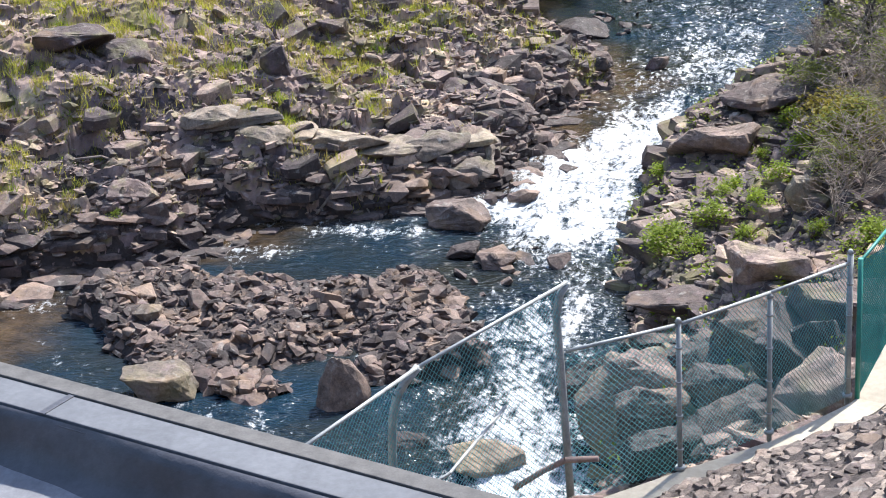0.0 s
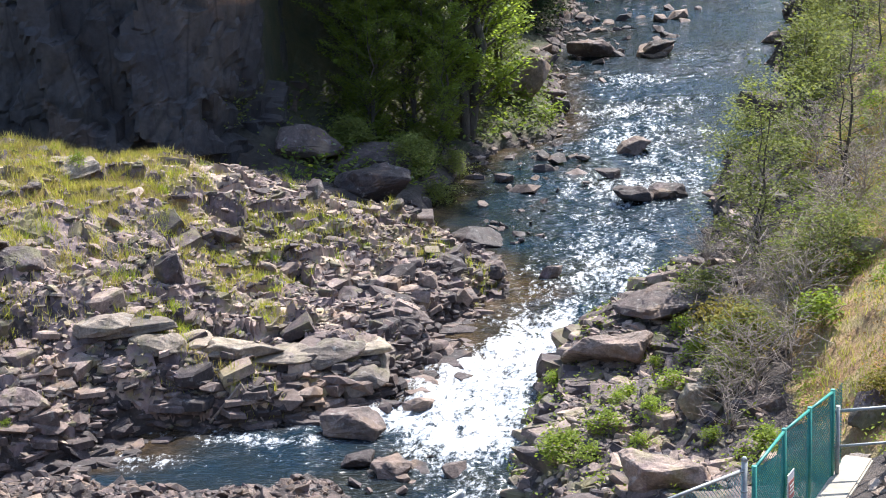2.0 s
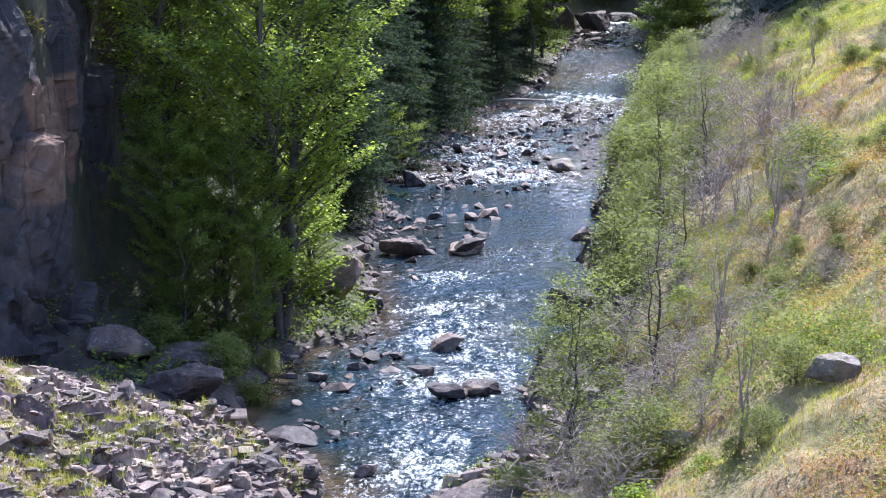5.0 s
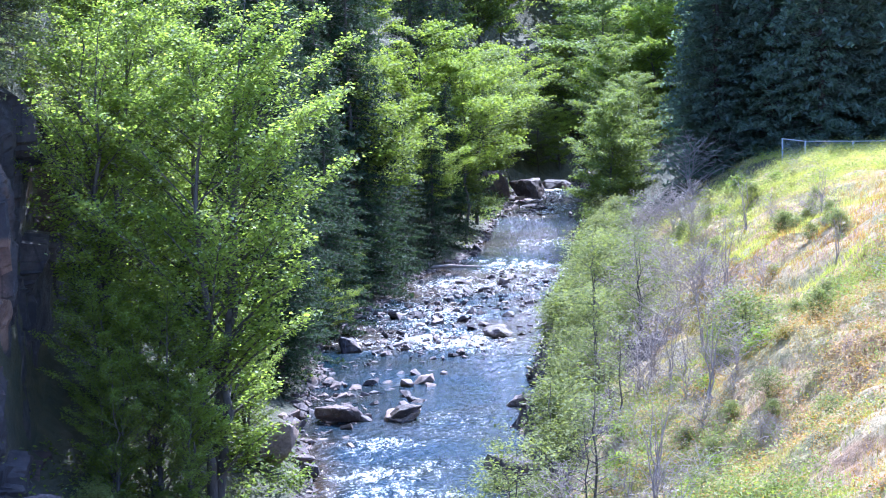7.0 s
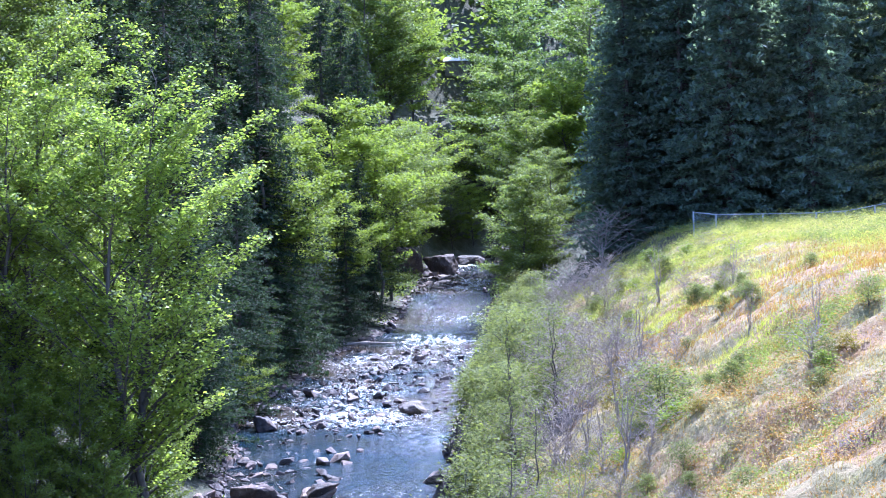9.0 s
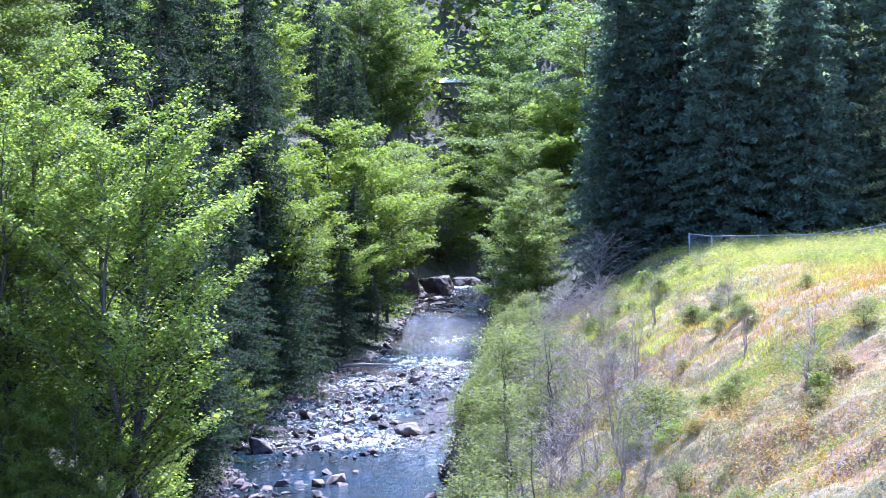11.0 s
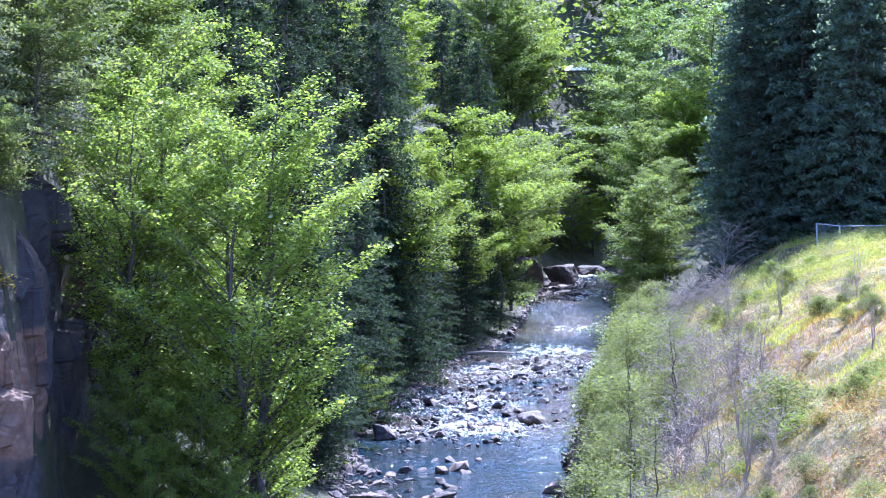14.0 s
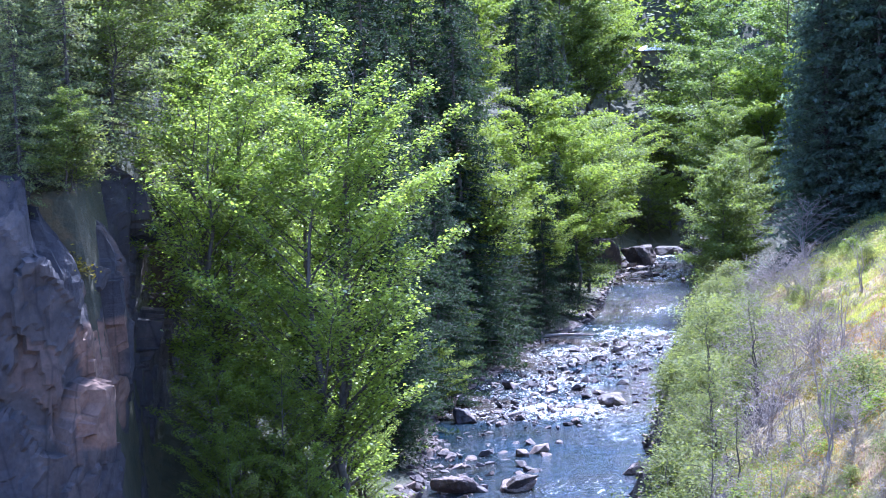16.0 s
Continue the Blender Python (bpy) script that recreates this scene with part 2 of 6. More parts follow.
OLIVE = leaf_material("olive_leaves", (0.11, 0.13, 0.036), (0.235, 0.25, 0.075), 0.5)
YELLOW = leaf_material("yellowing_leaves", (0.16, 0.13, 0.02), (0.25, 0.20, 0.03))
RUSTY = leaf_material("rust_coloured_grass", (0.24, 0.12, 0.03), (0.44, 0.26, 0.07), 0.4)
STRAW = leaf_material("dry_grass", (0.25, 0.20, 0.085), (0.45, 0.37, 0.17), 0.4)
GRASS = leaf_material("green_grass", (0.20, 0.21, 0.045), (0.42, 0.39, 0.11), 0.5)
BARK = bark_material("bark", (0.04, 0.032, 0.026), (0.11, 0.09, 0.072))
TWIG = bark_material("grey_twigs", (0.16, 0.12, 0.10), (0.34, 0.28, 0.23))
CONCRETE = plain_material("concrete", (0.29, 0.25, 0.195), (0.41, 0.36, 0.285), 1.3, 0.85)
STEEL = plain_material("galvanised_steel", (0.24, 0.25, 0.25), (0.40, 0.41, 0.40), 6, 0.65, 0.3)
WIRE = plain_material("weathered_green_wire", (0.05, 0.24, 0.24), (0.16, 0.40, 0.40), 9, 0.55, 0.2)
GREEN_MESH = plain_material("green_vinyl", (0.01, 0.16, 0.13), (0.03, 0.24, 0.19), 5, 0.5)
RUST = plain_material("rusty_pipe", (0.22, 0.13, 0.10), (0.36, 0.26, 0.22), 8, 0.8)
MEMBRANE = plain_material("black_membrane", (0.035, 0.035, 0.042), (0.08, 0.08, 0.095), 1.1, 0.45, 0.0, 0.5, 0.03)
FLASHING = plain_material("grey_flashing", (0.075, 0.078, 0.09), (0.13, 0.135, 0.15), 1.6, 0.8, 0.0)
FLASHING_PALE = plain_material("pale_sheet_metal", (0.6, 0.6, 0.58), (0.75, 0.75, 0.72), 2.0, 0.4, 0.3)


# ---- the lie of the land ----
LEFT_BANK = np.array([(-60, -16), (20, -16), (34, -18), (38, -16.5), (39.3, -13.9), (41.5, -12.4), (42.5, -8.6), (44.2, -7.1), (46.6, -5.7), (49, -6.5), (52, -5), (55, -6.2), (58.7, -8.2), (62.6, -7.8), (67, -6.8), (69.5, -4.6), (76, -4.5), (83, -5.7), (93, -5.2), (105, -5.8), (119, -3.1), (130, -1.5), (142, 3), (166, 6), (200, 9), (230, 30), (260, 90), (5000, 3000)], float)
RIGHT_BANK = np.array([(-60, -4), (20, -4.5), (33, -3.1), (36.4, -3.3), (38.6, -3.8), (40.8, -3.5), (44.2, -4), (46.6, -3.2), (49.7, -1.8), (54, 0.8), (61, 0.7), (68, 2.6), (74, 2.9), (88, 4.3), (103, 5.8), (132, 9.7), (147, 11), (169, 13.2), (202, 16), (215, 34), (235, 90), (5000, 3010)], float)
# the retaining wall under the fence: x, y, z of its top
WALL = np.array([(-4.6, 14.6, 6.0), (-2.2, 19.0, 6.0), (-1.2, 19.9, 5.95), (-0.2, 20.95, 5.8), (0.76, 22.4, 5.6), (1.2, 23.9, 5.75), (1.97, 25.9, 5.9), (2.2, 26.6, 5.9)], float)


def smooth(a, b, v):
    t = np.clip((v - a) / (b - a), 0, 1)
    return t * t * (3 - 2 * t)


def value_noise(x, y, seed=0):
    """Smooth random heights between -1 and 1 on a lattice of one metre."""
    xi, yi = np.floor(x).astype(np.int64), np.floor(y).astype(np.int64)
    fx, fy = x - xi, y - yi
    fx, fy = fx * fx * (3 - 2 * fx), fy * fy * (3 - 2 * fy)

    def h(i, j):
        n = (i * 374761393 + j * 668265263 + seed * 1442695041) & 0x7FFFFFFF
        n = ((n ^ (n >> 13)) * 1274126177) & 0x7FFFFFFF
        return ((n ^ (n >> 16)) & 0xFFFF) / 32767.5 - 1

    return (h(xi, yi) * (1 - fx) + h(xi + 1, yi) * fx) * (1 - fy) + (h(xi, yi + 1) * (1 - fx) + h(xi + 1, yi + 1) * fx) * fy


def fbm(x, y, scale, octaves=4, seed=0):
    out, amp = 0, 1.0
    for o in range(octaves):
        out = out + amp * value_noise(x * scale + 17.3 * o, y * scale - 9.1 * o, seed + o)
        scale, amp = scale * 2.03, amp * 0.5
    return out


def banks(x, y):
    """How far a place lies beyond the left and the right edge of the water."""
    wob = 0.45 * fbm(x * 0 + 3, y, 0.5, 3, 5)
    return np.interp(y, *LEFT_BANK.T) + wob - x, x - np.interp(y, *RIGHT_BANK.T) - (0.4 + 0.5 * smooth(58, 75, y)) * fbm(x * 0 + 9, y, 0.5 - 0.22 * smooth(58, 75, y), 3, 8)


def island(x, y):
    """1 on the gravel bar in the near water, 0 off it."""
    u, v = x + 10.6, y - 36.0
    d = np.hypot((u * 0.97 + v * 0.2) / 4.1, (v - u * 0.14) / 3.7) + 0.34 * fbm(x, y, 0.4, 4, 2)
    return smooth(1.12, 0.72, d)


def cliff_front(x):
    """The y of the foot of the cliff on the left bank."""
    return np.interp(x, [-400, -40, -17, -12, -10.5], [70, 62, 60.2, 60.4, 63.0])


def ground_z(x, y):
    x, y = np.asarray(x, float), np.asarray(y, float)
    dl, dr = banks(x, y)
    rough = fbm(x, y, 0.35, 5, 1)
    # left bank: a stony shelf, then above the cliff and downstream a steep wooded side
    shelf = 0.5 * smooth(0, 0.7, dl) + 0.27 * dl + 0.45 * rough * smooth(0, 2, dl)
    shelf = np.minimum(shelf, 4.1 + 0.02 * dl + 0.25 * rough - 0.5 * np.maximum(y - 53.0, 0) * smooth(61, 60, y))
    wu, wv = x + 0.5 * fbm(x, y, 0.6, 2, 51), y + 0.4 * fbm(x, y, 0.6, 2, 52) - 0.25 * x
    shelf = shelf + smooth(0.3, 1.2, dl) * smooth(59, 56, y) * (0.34 * fbm(np.floor(wu / 1.5) * 7.1, np.floor(wv / 0.8) * 5.3, 0.37, 1, 53) + 0.16 * fbm(np.floor(wu / 0.55) * 3.7, np.floor(wv / 0.35) * 5.9, 0.41, 1, 54))
    steep = 0.3 * dl + 0.75 * np.maximum(dl - 2.6, 0) + 0.5 * rough * smooth(0, 3, dl)
    steep = np.minimum(steep, 12.5 + 0.28 * np.maximum(dl - 13, 0) + 0.6 * rough)
    down = smooth(60, 74, y)
    zl = shelf * (1 - down) + steep * down
    behind = smooth(1.8, 3.4, y - cliff_front(x)) * smooth(-13.4, -14.9 - 16 * smooth(80, 96, y), x)
    zl = np.where(x < -13, zl * (1 - behind) + np.maximum(zl, 13.2 + 0.5 * rough + 0.28 * np.maximum(y - 60, 0)) * behind, zl)
    # right bank: rocks by the water, a steep weedy side, a level top with a track
    low = smooth(62, 50, y)
    zr = (0.9 - 0.3 * low) * smooth(0, 0.9, dr) + (0.56 - 0.3 * low) * dr + 0.34 * low * np.maximum(dr - 3.6, 0) + 0.5 * rough * smooth(0, 2, dr)
    top = np.interp(y, [40, 70, 100, 125, 150], [11.5, 10.2, 9.3, 8.3, 7.5]) + 0.03 * np.maximum(dr - 14, 0)
    zr = -np.logaddexp(-zr * 1.6, -top * 1.6) / 1.6
    nearbank = smooth(34, 26, y)
    zr = zr * (1 - nearbank) + np.minimum(zr, 2.6 + 0.6 * rough) * nearbank
    bed = -0.5 + 0.12 * rough
    z = np.where(dl > 0, zl, np.where(dr > 0, zr, bed - 0.5 * smooth(0, 2, np.minimum(-dl, -dr))))
    z = np.where((dl < 0) & (dr < 0), np.maximum(z, -0.9 + island(x, y) * (1.0 + 0.5 * rough)), z)
    # the dam side, on the near side of the retaining wall
    wx = np.interp(y, WALL[:, 1], WALL[:, 0])
    wz = np.interp(y, WALL[:, 1], WALL[:, 2])
    inside = (x - wx) * 0.72
    dam = wz - 0.25 + np.clip(0.62 * inside, 0, 9.6) + 0.1 * rough * smooth(0.5, 2, inside)
    z = np.where((inside > 0.1) & (y > 12) & (y < 28), dam * smooth(28, 26.6, y) + z * (1 - smooth(28, 26.6, y)), z)
    crest = smooth(13.5, 2.0, y) * smooth(-7, -3, x + 0.0 * y)
    z = np.where(y < 13.5, np.maximum(np.where(x > -2.2, wz - 0.25 + np.clip(0.62 * (x + 4.6) * 0.72 + (14.6 - y) * 0.5, 0, 9.4), z * 0 + 2.0), crest * 15.2), z)
    z = np.where(y < 2, 15.2, z)
    # wooded hills that close the valley
    hill = np.maximum(y - 215, 0) * 0.17 * smooth(205, 260, y) + np.maximum(y - 268, 0) * 0.2 + np.maximum(-x - 60, 0) * 0.25 * smooth(20, 120, y) + np.maximum(x - 70, 0) * 0.16 * smooth(20, 120, y)
    return np.minimum(z, 30) + np.minimum(hill, 190 + 14 * fbm(x, y, 0.006, 3, 11))


def steps(*spans):
    out = [np.arange(a, b, s) for a, b, s in spans]
    return np.concatenate(out)


gx = np.concatenate([-np.geomspace(2600, 45, 26), steps((-42, -24, 0.8), (-24, 16, 0.22), (16, 34, 0.5), (34, 60, 1.5)), np.geomspace(62, 2600, 24)])
gy = np.concatenate([-np.geomspace(2000, 20, 12), steps((-10, 15, 0.8), (15, 62, 0.22), (62, 125, 0.5), (125, 260, 1.5)), np.geomspace(262, 4200, 34)])
GX, GY = np.meshgrid(gx, gy)
GZ = ground_z(GX, GY)
idx = np.arange(GX.size).reshape(GX.shape)
quads = np.stack([idx[:-1, :-1], idx[:-1, 1:], idx[1:, 1:], idx[1:, :-1]], -1).reshape(-1, 4)
me = mesh_np("ground", np.stack([GX, GY, GZ], -1).reshape(-1, 3), quads)
dl, dr = banks(GX, GY)
veg = smooth(4.5, 8.5, dl + 1.5 * fbm(GX, GY, 0.2, 3, 4)) * (0.35 + 0.65 * smooth(46.5, 50.5, GY)) * smooth(40, 45, GY) * 0.78 + 0.12 * (dl > 1)
veg = np.maximum(veg, smooth(3.2, 6.0, dr + 1.5 * fbm(GX, GY, 0.25, 3, 6)) * smooth(27, 31, GY))
# where the ground is darkened as wooded floor, tree shade included
wood_shade = np.maximum(smooth(59, 66, GY) * (dl > 0.5), smooth(117, 124, GY) * (dr > -0.5))
for key, val in (("veg", veg), ("wood_shade", wood_shade)):
    me.attributes.new(key, "FLOAT", "POINT").data.foreach_set("value", val.astype(np.float32).ravel())
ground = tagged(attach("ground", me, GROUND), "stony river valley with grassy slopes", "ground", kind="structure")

# ---- the river ----
# rapids: x, y, half width, half length, strength of the foam
RAPIDS = [(-5.0, 45.2, 1.3, 3.0, 0.5), (-5.0, 41.5, 1.3, 2.4, 0.5), (-3.2, 49.0, 1.2, 2.6, 0.42), (-7.2, 42.9, 1.6, 0.9, 0.38), (-9.9, 41.3, 2.0, 0.5, 0.3), (-14.4, 38.3, 1.8, 0.6, 0.45), (-16.5, 37.0, 1.6, 0.6, 0.3),
          (-1.6, 53.5, 2.2, 1.6, 0.35), (-3.6, 60.5, 2.6, 2.2, 0.2), (-0.5, 66.5, 2.4, 1.6, 0.28), (-1.5, 71.0, 2.2, 1.8, 0.30), (0.6, 76.0, 2.0, 1.6, 0.36), (-2.3, 79.5, 2.2, 1.5, 0.36), (0.5, 84.5, 2.4, 1.4, 0.2)]
RAPIDS += [(-0.5, 95.0, 3.6, 2.0, 0.18), (0.2, 105.5, 4.4, 4.0, 0.30), (1.6, 115.0, 4.2, 5.0, 0.30), (3.6, 127.0, 4.2, 5.0, 0.32), (6.4, 138.0, 3.8, 5.0, 0.30), (8.2, 152.0, 3.0, 5.0, 0.2), (11.5, 178.0, 2.6, 6.0, 0.3), (12.5, 199.0, 2.0, 3.0, 0.6)]
# broader white water, foam by the fence that paints sun glitter, and still pools
RAPIDS += [(-4.9, 32.5, 1.5, 2.4, 0.46), (-5.2, 36.5, 1.5, 1.8, 0.36), (-4.4, 29.5, 1.4, 1.6, 0.46), (-12.2, 40.1, 1.5, 0.5, 0.3), (-11.0, 31.6, 2.0, 0.8, 0.3)]
RAPIDS += [(-1.0, 64.0, 2.0, 1.0, 0.25), (0.8, 70.5, 1.8, 0.9, 0.3), (-2.0, 74.5, 1.8, 1.0, 0.25), (1.5, 81.0, 2.0, 1.0, 0.2), (-2.0, 57.0, 2.4, 2.0, 0.24), (-1.0, 62.5, 2.6, 1.5, 0.24), (-1.8, 68.5, 2.4, 1.2, 0.24), (-0.8, 73.6, 2.4, 1.2, 0.2), (-5.5, 43.6, 1.7, 1.6, 0.3), (-4.2, 47.6, 1.0, 1.8, 0.5), (-3.0, 90.0, 3.0, 5.0, -0.3), (-6.3, 58.0, 1.8, 3.0, -0.3), (-5.6, 48.8, 0.9, 0.8, -0.4), (-11.3, 40.6, 1.2, 0.5, -0.2), (-6.8, 37.6, 1.2, 1.6, -0.12), (7.5, 163.0, 4.0, 14.0, 0.1)]
wx_, wy_ = np.concatenate([np.arange(-22, 18, 0.16), np.arange(18, 110, 3.0)]), np.concatenate([np.arange(14, 62, 0.16), np.arange(62, 120, 0.3), np.arange(120, 270, 0.8)])
WX, WY = np.meshgrid(wx_, wy_)
foam = 0.31 + 0.025 * smooth(48, 54, WY) * smooth(140, 90, WY) + 0.14 * fbm(WX, WY * 0.6, 0.22, 3, 41)
for cx, cy, a, b, s in RAPIDS:
    foam = foam + s * np.exp(-((WX - cx) / a) ** 2 - ((WY - cy) / b) ** 2)
for cx, cy, a, b, s in [(0.4, 56.5, 1.3, 4.5, 0.2), (2.2, 70.0, 1.4, 3.0, 0.16), (2.2, 80.0, 2.2, 4.5, 0.2), (2.0, 93.0, 3.0, 6.0, 0.2), (6.0, 112.0, 2.0, 9.0, 0.14), (-5.2, 47.2, 0.9, 0.8, 0.2)]:
    foam = foam - s * np.exp(-((WX - cx) / a) ** 2 - ((WY - cy) / b) ** 2)
foam = np.clip(foam, 0.1, 0.85)
chop = 0.02 + 0.34 * np.clip(foam - 0.26, 0, 0.4)
WZ = chop * (0.6 * fbm(WX, WY * 0.8, 0.9, 2, 21) + 0.6 * fbm(WX, WY, 2.2, 2, 24))
dl, dr = banks(WX, WY)
keep = (np.maximum(dl, dr) < 1.2)
idx = np.arange(WX.size).reshape(WX.shape)
q = np.stack([idx[:-1, :-1], idx[:-1, 1:], idx[1:, 1:], idx[1:, :-1]], -1).reshape(-1, 4)
q = q[keep.ravel()[q].all(1)]
used, inv = np.unique(q, return_inverse=True)
me = mesh_np("water", np.stack([WX, WY, WZ], -1).reshape(-1, 3)[used], inv.reshape(-1, 4), True)
ripple = np.clip(0.36 + 2.9 * (foam - 0.25) + 0.3 * fbm(WX * 0.8, WY * 0.45, 0.5, 3, 43), 0.12, 1.0)
ripple = np.maximum(ripple, 0.95 * smooth(98, 104, WY) * smooth(206, 198, WY))
shallow = 0.75 * smooth(98, 106, WY) * smooth(0.1, -0.3, fbm(WX, WY * 0.5, 0.3, 3, 45)) + np.maximum(smooth(-2.6, -0.3, dl + 0.8 * fbm(WX, WY, 0.4, 3, 44)) * smooth(62, 54, WY), 0.8 * smooth(-1.6, -0.2, dl) * smooth(100, 70, WY))
for key, val in (("foam", foam), ("ripple", ripple), ("shallow", shallow)):
    me.attributes.new(key, "FLOAT", "POINT").data.foreach_set("value", val.ravel()[used].astype(np.float32))
water = tagged(attach("water", me, WATER), "dark river water with foaming white rapids", "river", kind="structure")


# ---- stones ----
def hull(pts):
    bm = bmesh.new()
    for q in pts:
        bm.verts.new(q)
    got = bmesh.ops.convex_hull(bm, input=bm.verts[:])
    bmesh.ops.delete(bm, geom=[g for g in got["geom_interior"] if isinstance(g, bmesh.types.BMVert)], context="VERTS")
    bmesh.ops.triangulate(bm, faces=bm.faces[:])
    return bm


def arrays(bm):
    bm.verts.index_update()
    v = np.array([q.co[:] for q in bm.verts])
    f = np.array([[c.index for c in q.verts] for q in bm.faces])
    bm.free()
    return v, f


def stone_points(r, n, boxy=0.6):
    p = r.normal(size=(n, 3))
    p /= (np.abs(p) ** (2 + 5 * boxy)).sum(1)[:, None] ** (1 / (2 + 5 * boxy))
    p[:, 0] += 0.25 * p[:, 2] * r.normal()
    p[:, 1] += 0.25 * p[:, 2] * r.normal()
    return p * r.uniform(0.8, 1.0, (n, 1)) * (1, r.uniform(0.55, 0.85), r.uniform(0.36, 0.6))


def rock_shape(r, n=13):
    """A small angular stone of about unit size."""
    v, f = arrays(hull(stone_points(r, n, r.uniform(0.05, 0.55))))
    v[:, 2] -= v[:, 2].min() * 0.55
    return v, f


def slab_shape(r):
    """A broken slab of about unit size: flat on top, steep at the sides."""
    n = int(r.integers(4, 8))
    az = (np.arange(n) + r.uniform(-0.36, 0.36, n)) * 2 * np.pi / n
    rad = r.uniform(0.62, 1.0, n)
    ring = np.column_stack([np.cos(az) * rad, np.sin(az) * rad * r.uniform(0.5, 0.85)])
    high = r.uniform(0.24, 0.55)
    tip = r.uniform(-0.16, 0.16, 2)
    rows = []
    for z, grow in ((0.0, 1.05), (0.82, 1.0), (1.0, r.uniform(0.78, 0.93))):
        q = ring * grow + r.normal(size=2) * 0.04 * z
        rows.append(np.column_stack([q, high * z + (q @ tip) * z]))
    v, f = arrays(hull(np.concatenate(rows)))
    v[:, 2] -= high * 0.3
    return v, f


SHAPES_LOW = [rock_shape(np.random.default_rng(100 + i), 14 + i % 5) if i % 3 == 0 else slab_shape(np.random.default_rng(100 + i)) for i in range(30)]
CHIPS = [arrays(hull(stone_points(np.random.default_rng(500 + i), 9, 0.5))) for i in range(20)]
SLABS = [slab_shape(np.random.default_rng(300 + i)) for i in range(24)]
STONES = [mesh_np("stone", *q) for q in SHAPES_LOW]
for m_ in STONES:
    m_.materials.append(ROCK)
BANK_STONES = [mesh_np("bank_stone", *q) for q in SHAPES_LOW]
for m_ in BANK_STONES:
    m_.materials.append(BANK_ROCK)


def turn(r, tilt, lie=None):
    return np.array(Euler((r.normal() * tilt, r.normal() * tilt, r.uniform(0, 6.28) if lie is None else lie + r.normal() * 0.45)).to_matrix())


def strewn(name, places, sizes, material, label, category, r, tilt=0.35, lie=None, sink=0.1, shapes=SHAPES_LOW):
    """Many loose stones as one mesh."""
    pieces = []
    for (x, y, z), s in zip(places, sizes):
        v, f = shapes[r.integers(len(shapes))]
        v = (v * s) @ turn(r, tilt, lie).T + (x, y, z - sink * s)
        pieces.append((v, f))
    v, f = join(pieces)
    ob = attach(name, mesh_np(name, v, f), material)
    return tagged(ob, label, category, kind="stuff")


def scatter(n, x0, x1, y0, y1, density, r):
    """Random places on the ground where density (of x, y) allows."""
    out = []
    while len(out) < n:
        x, y = r.uniform(x0, x1, 4 * n), r.uniform(y0, y1, 4 * n)
        ok = r.uniform(size=4 * n) < density(x, y)
        out += list(zip(x[ok], y[ok]))
        if not ok.any():
            break
    p = np.array(out[:n])
    return np.column_stack([p, ground_z(p[:, 0], p[:, 1])])


def left_stony(x, y):
    a, b = banks(x, y)
    return (a > 0.1) * smooth(58, 54, y) * (1 - 0.75 * smooth(6, 9, a)) * (0.75 + 0.25 * fbm(x, y, 0.3, 2, 31))


def right_stony(x, y):
    a, b = banks(x, y)
    return (b > 0.0) * smooth(5.5, 2.5, b) * (0.8 + 0.2 * fbm(x, y, 0.4, 2, 33)) * smooth(60, 52, y)


def water_edge(x, y):
    a, b = banks(x, y)
    d = np.minimum(np.abs(a), np.abs(b))
    return smooth(1.3, 0.1, d)


def single(name, meshes, p, sizes, label, category, group, r, tilt=22, lie=None):
    """Loose stones, each a thing of its own."""
    for (x, y, z), sz in zip(p, sizes):
        ob = new(name, meshes[r.integers(len(meshes))])
        ob.matrix_world = pose(x, y, z - 0.08 * sz, r.normal() * tilt, r.normal() * tilt, r.uniform(0, 360) if lie is None else lie + r.normal() * 20) @ Matrix.Diagonal((sz, sz, sz * (1.0 if lie is None else 0.6), 1))
        tagged(ob, label, category, group)


def fractured(x, y, wide, deep, seed, high, tilt):
    """Tilted facets on cells of about that width and depth, and a value for each cell."""
    i0, j0 = np.floor(x / wide).astype(int), np.floor(y / deep).astype(int)
    best = np.full(x.shape, 1e9)
    z, pick = np.zeros(x.shape), np.zeros(x.shape)
    for di in (-1, 0, 1):
        for dj in (-1, 0, 1):
            i, j = i0 + di, j0 + dj
            k = [hash01(i * 5 + q, j, seed + q) for q in range(6)]
            u, v = x - (i + k[0]) * wide, y - (j + k[1]) * deep
            d = np.abs(u / wide) + np.abs(v / deep)
            hit = d < best
            best = np.where(hit, d, best)
            z = np.where(hit, high * (k[2] - 0.5) + tilt * ((k[3] - 0.5) * u + (k[4] - 0.35) * v), z)
            pick = np.where(hit, k[5], pick)
    return z, pick


def hash01(i, j, seed):
    n = (i * 73856093 ^ j * 19349663 ^ seed * 83492791) & 0x7FFFFFFF
    n = ((n ^ (n >> 13)) * 1274126177) & 0x7FFFFFFF
    return ((n >> 8) & 0xFFFF) / 65535


# ledges of fractured bedrock on the left bank
bx, by = np.meshgrid(np.arange(-27, -3.8, 0.065), np.arange(35.5, 58, 0.065))
wx0, wy0 = bx + 0.5 * fbm(bx, by, 0.5, 3, 81) + 0.25 * by, by + 0.4 * fbm(bx, by, 0.5, 3, 82) - 0.15 * bx
z1, k1 = fractured(wx0, wy0, 2.3, 1.0, 5, 0.42, 0.32)
z2, k2 = fractured(wx0, wy0, 0.8, 0.4, 25, 0.2, 0.4)
z3, k3 = fractured(wx0, wy0, 0.32, 0.18, 45, 0.08, 0.35)
amp = left_stony(bx, by) * smooth(0.0, 1.2, banks(bx, by)[0])
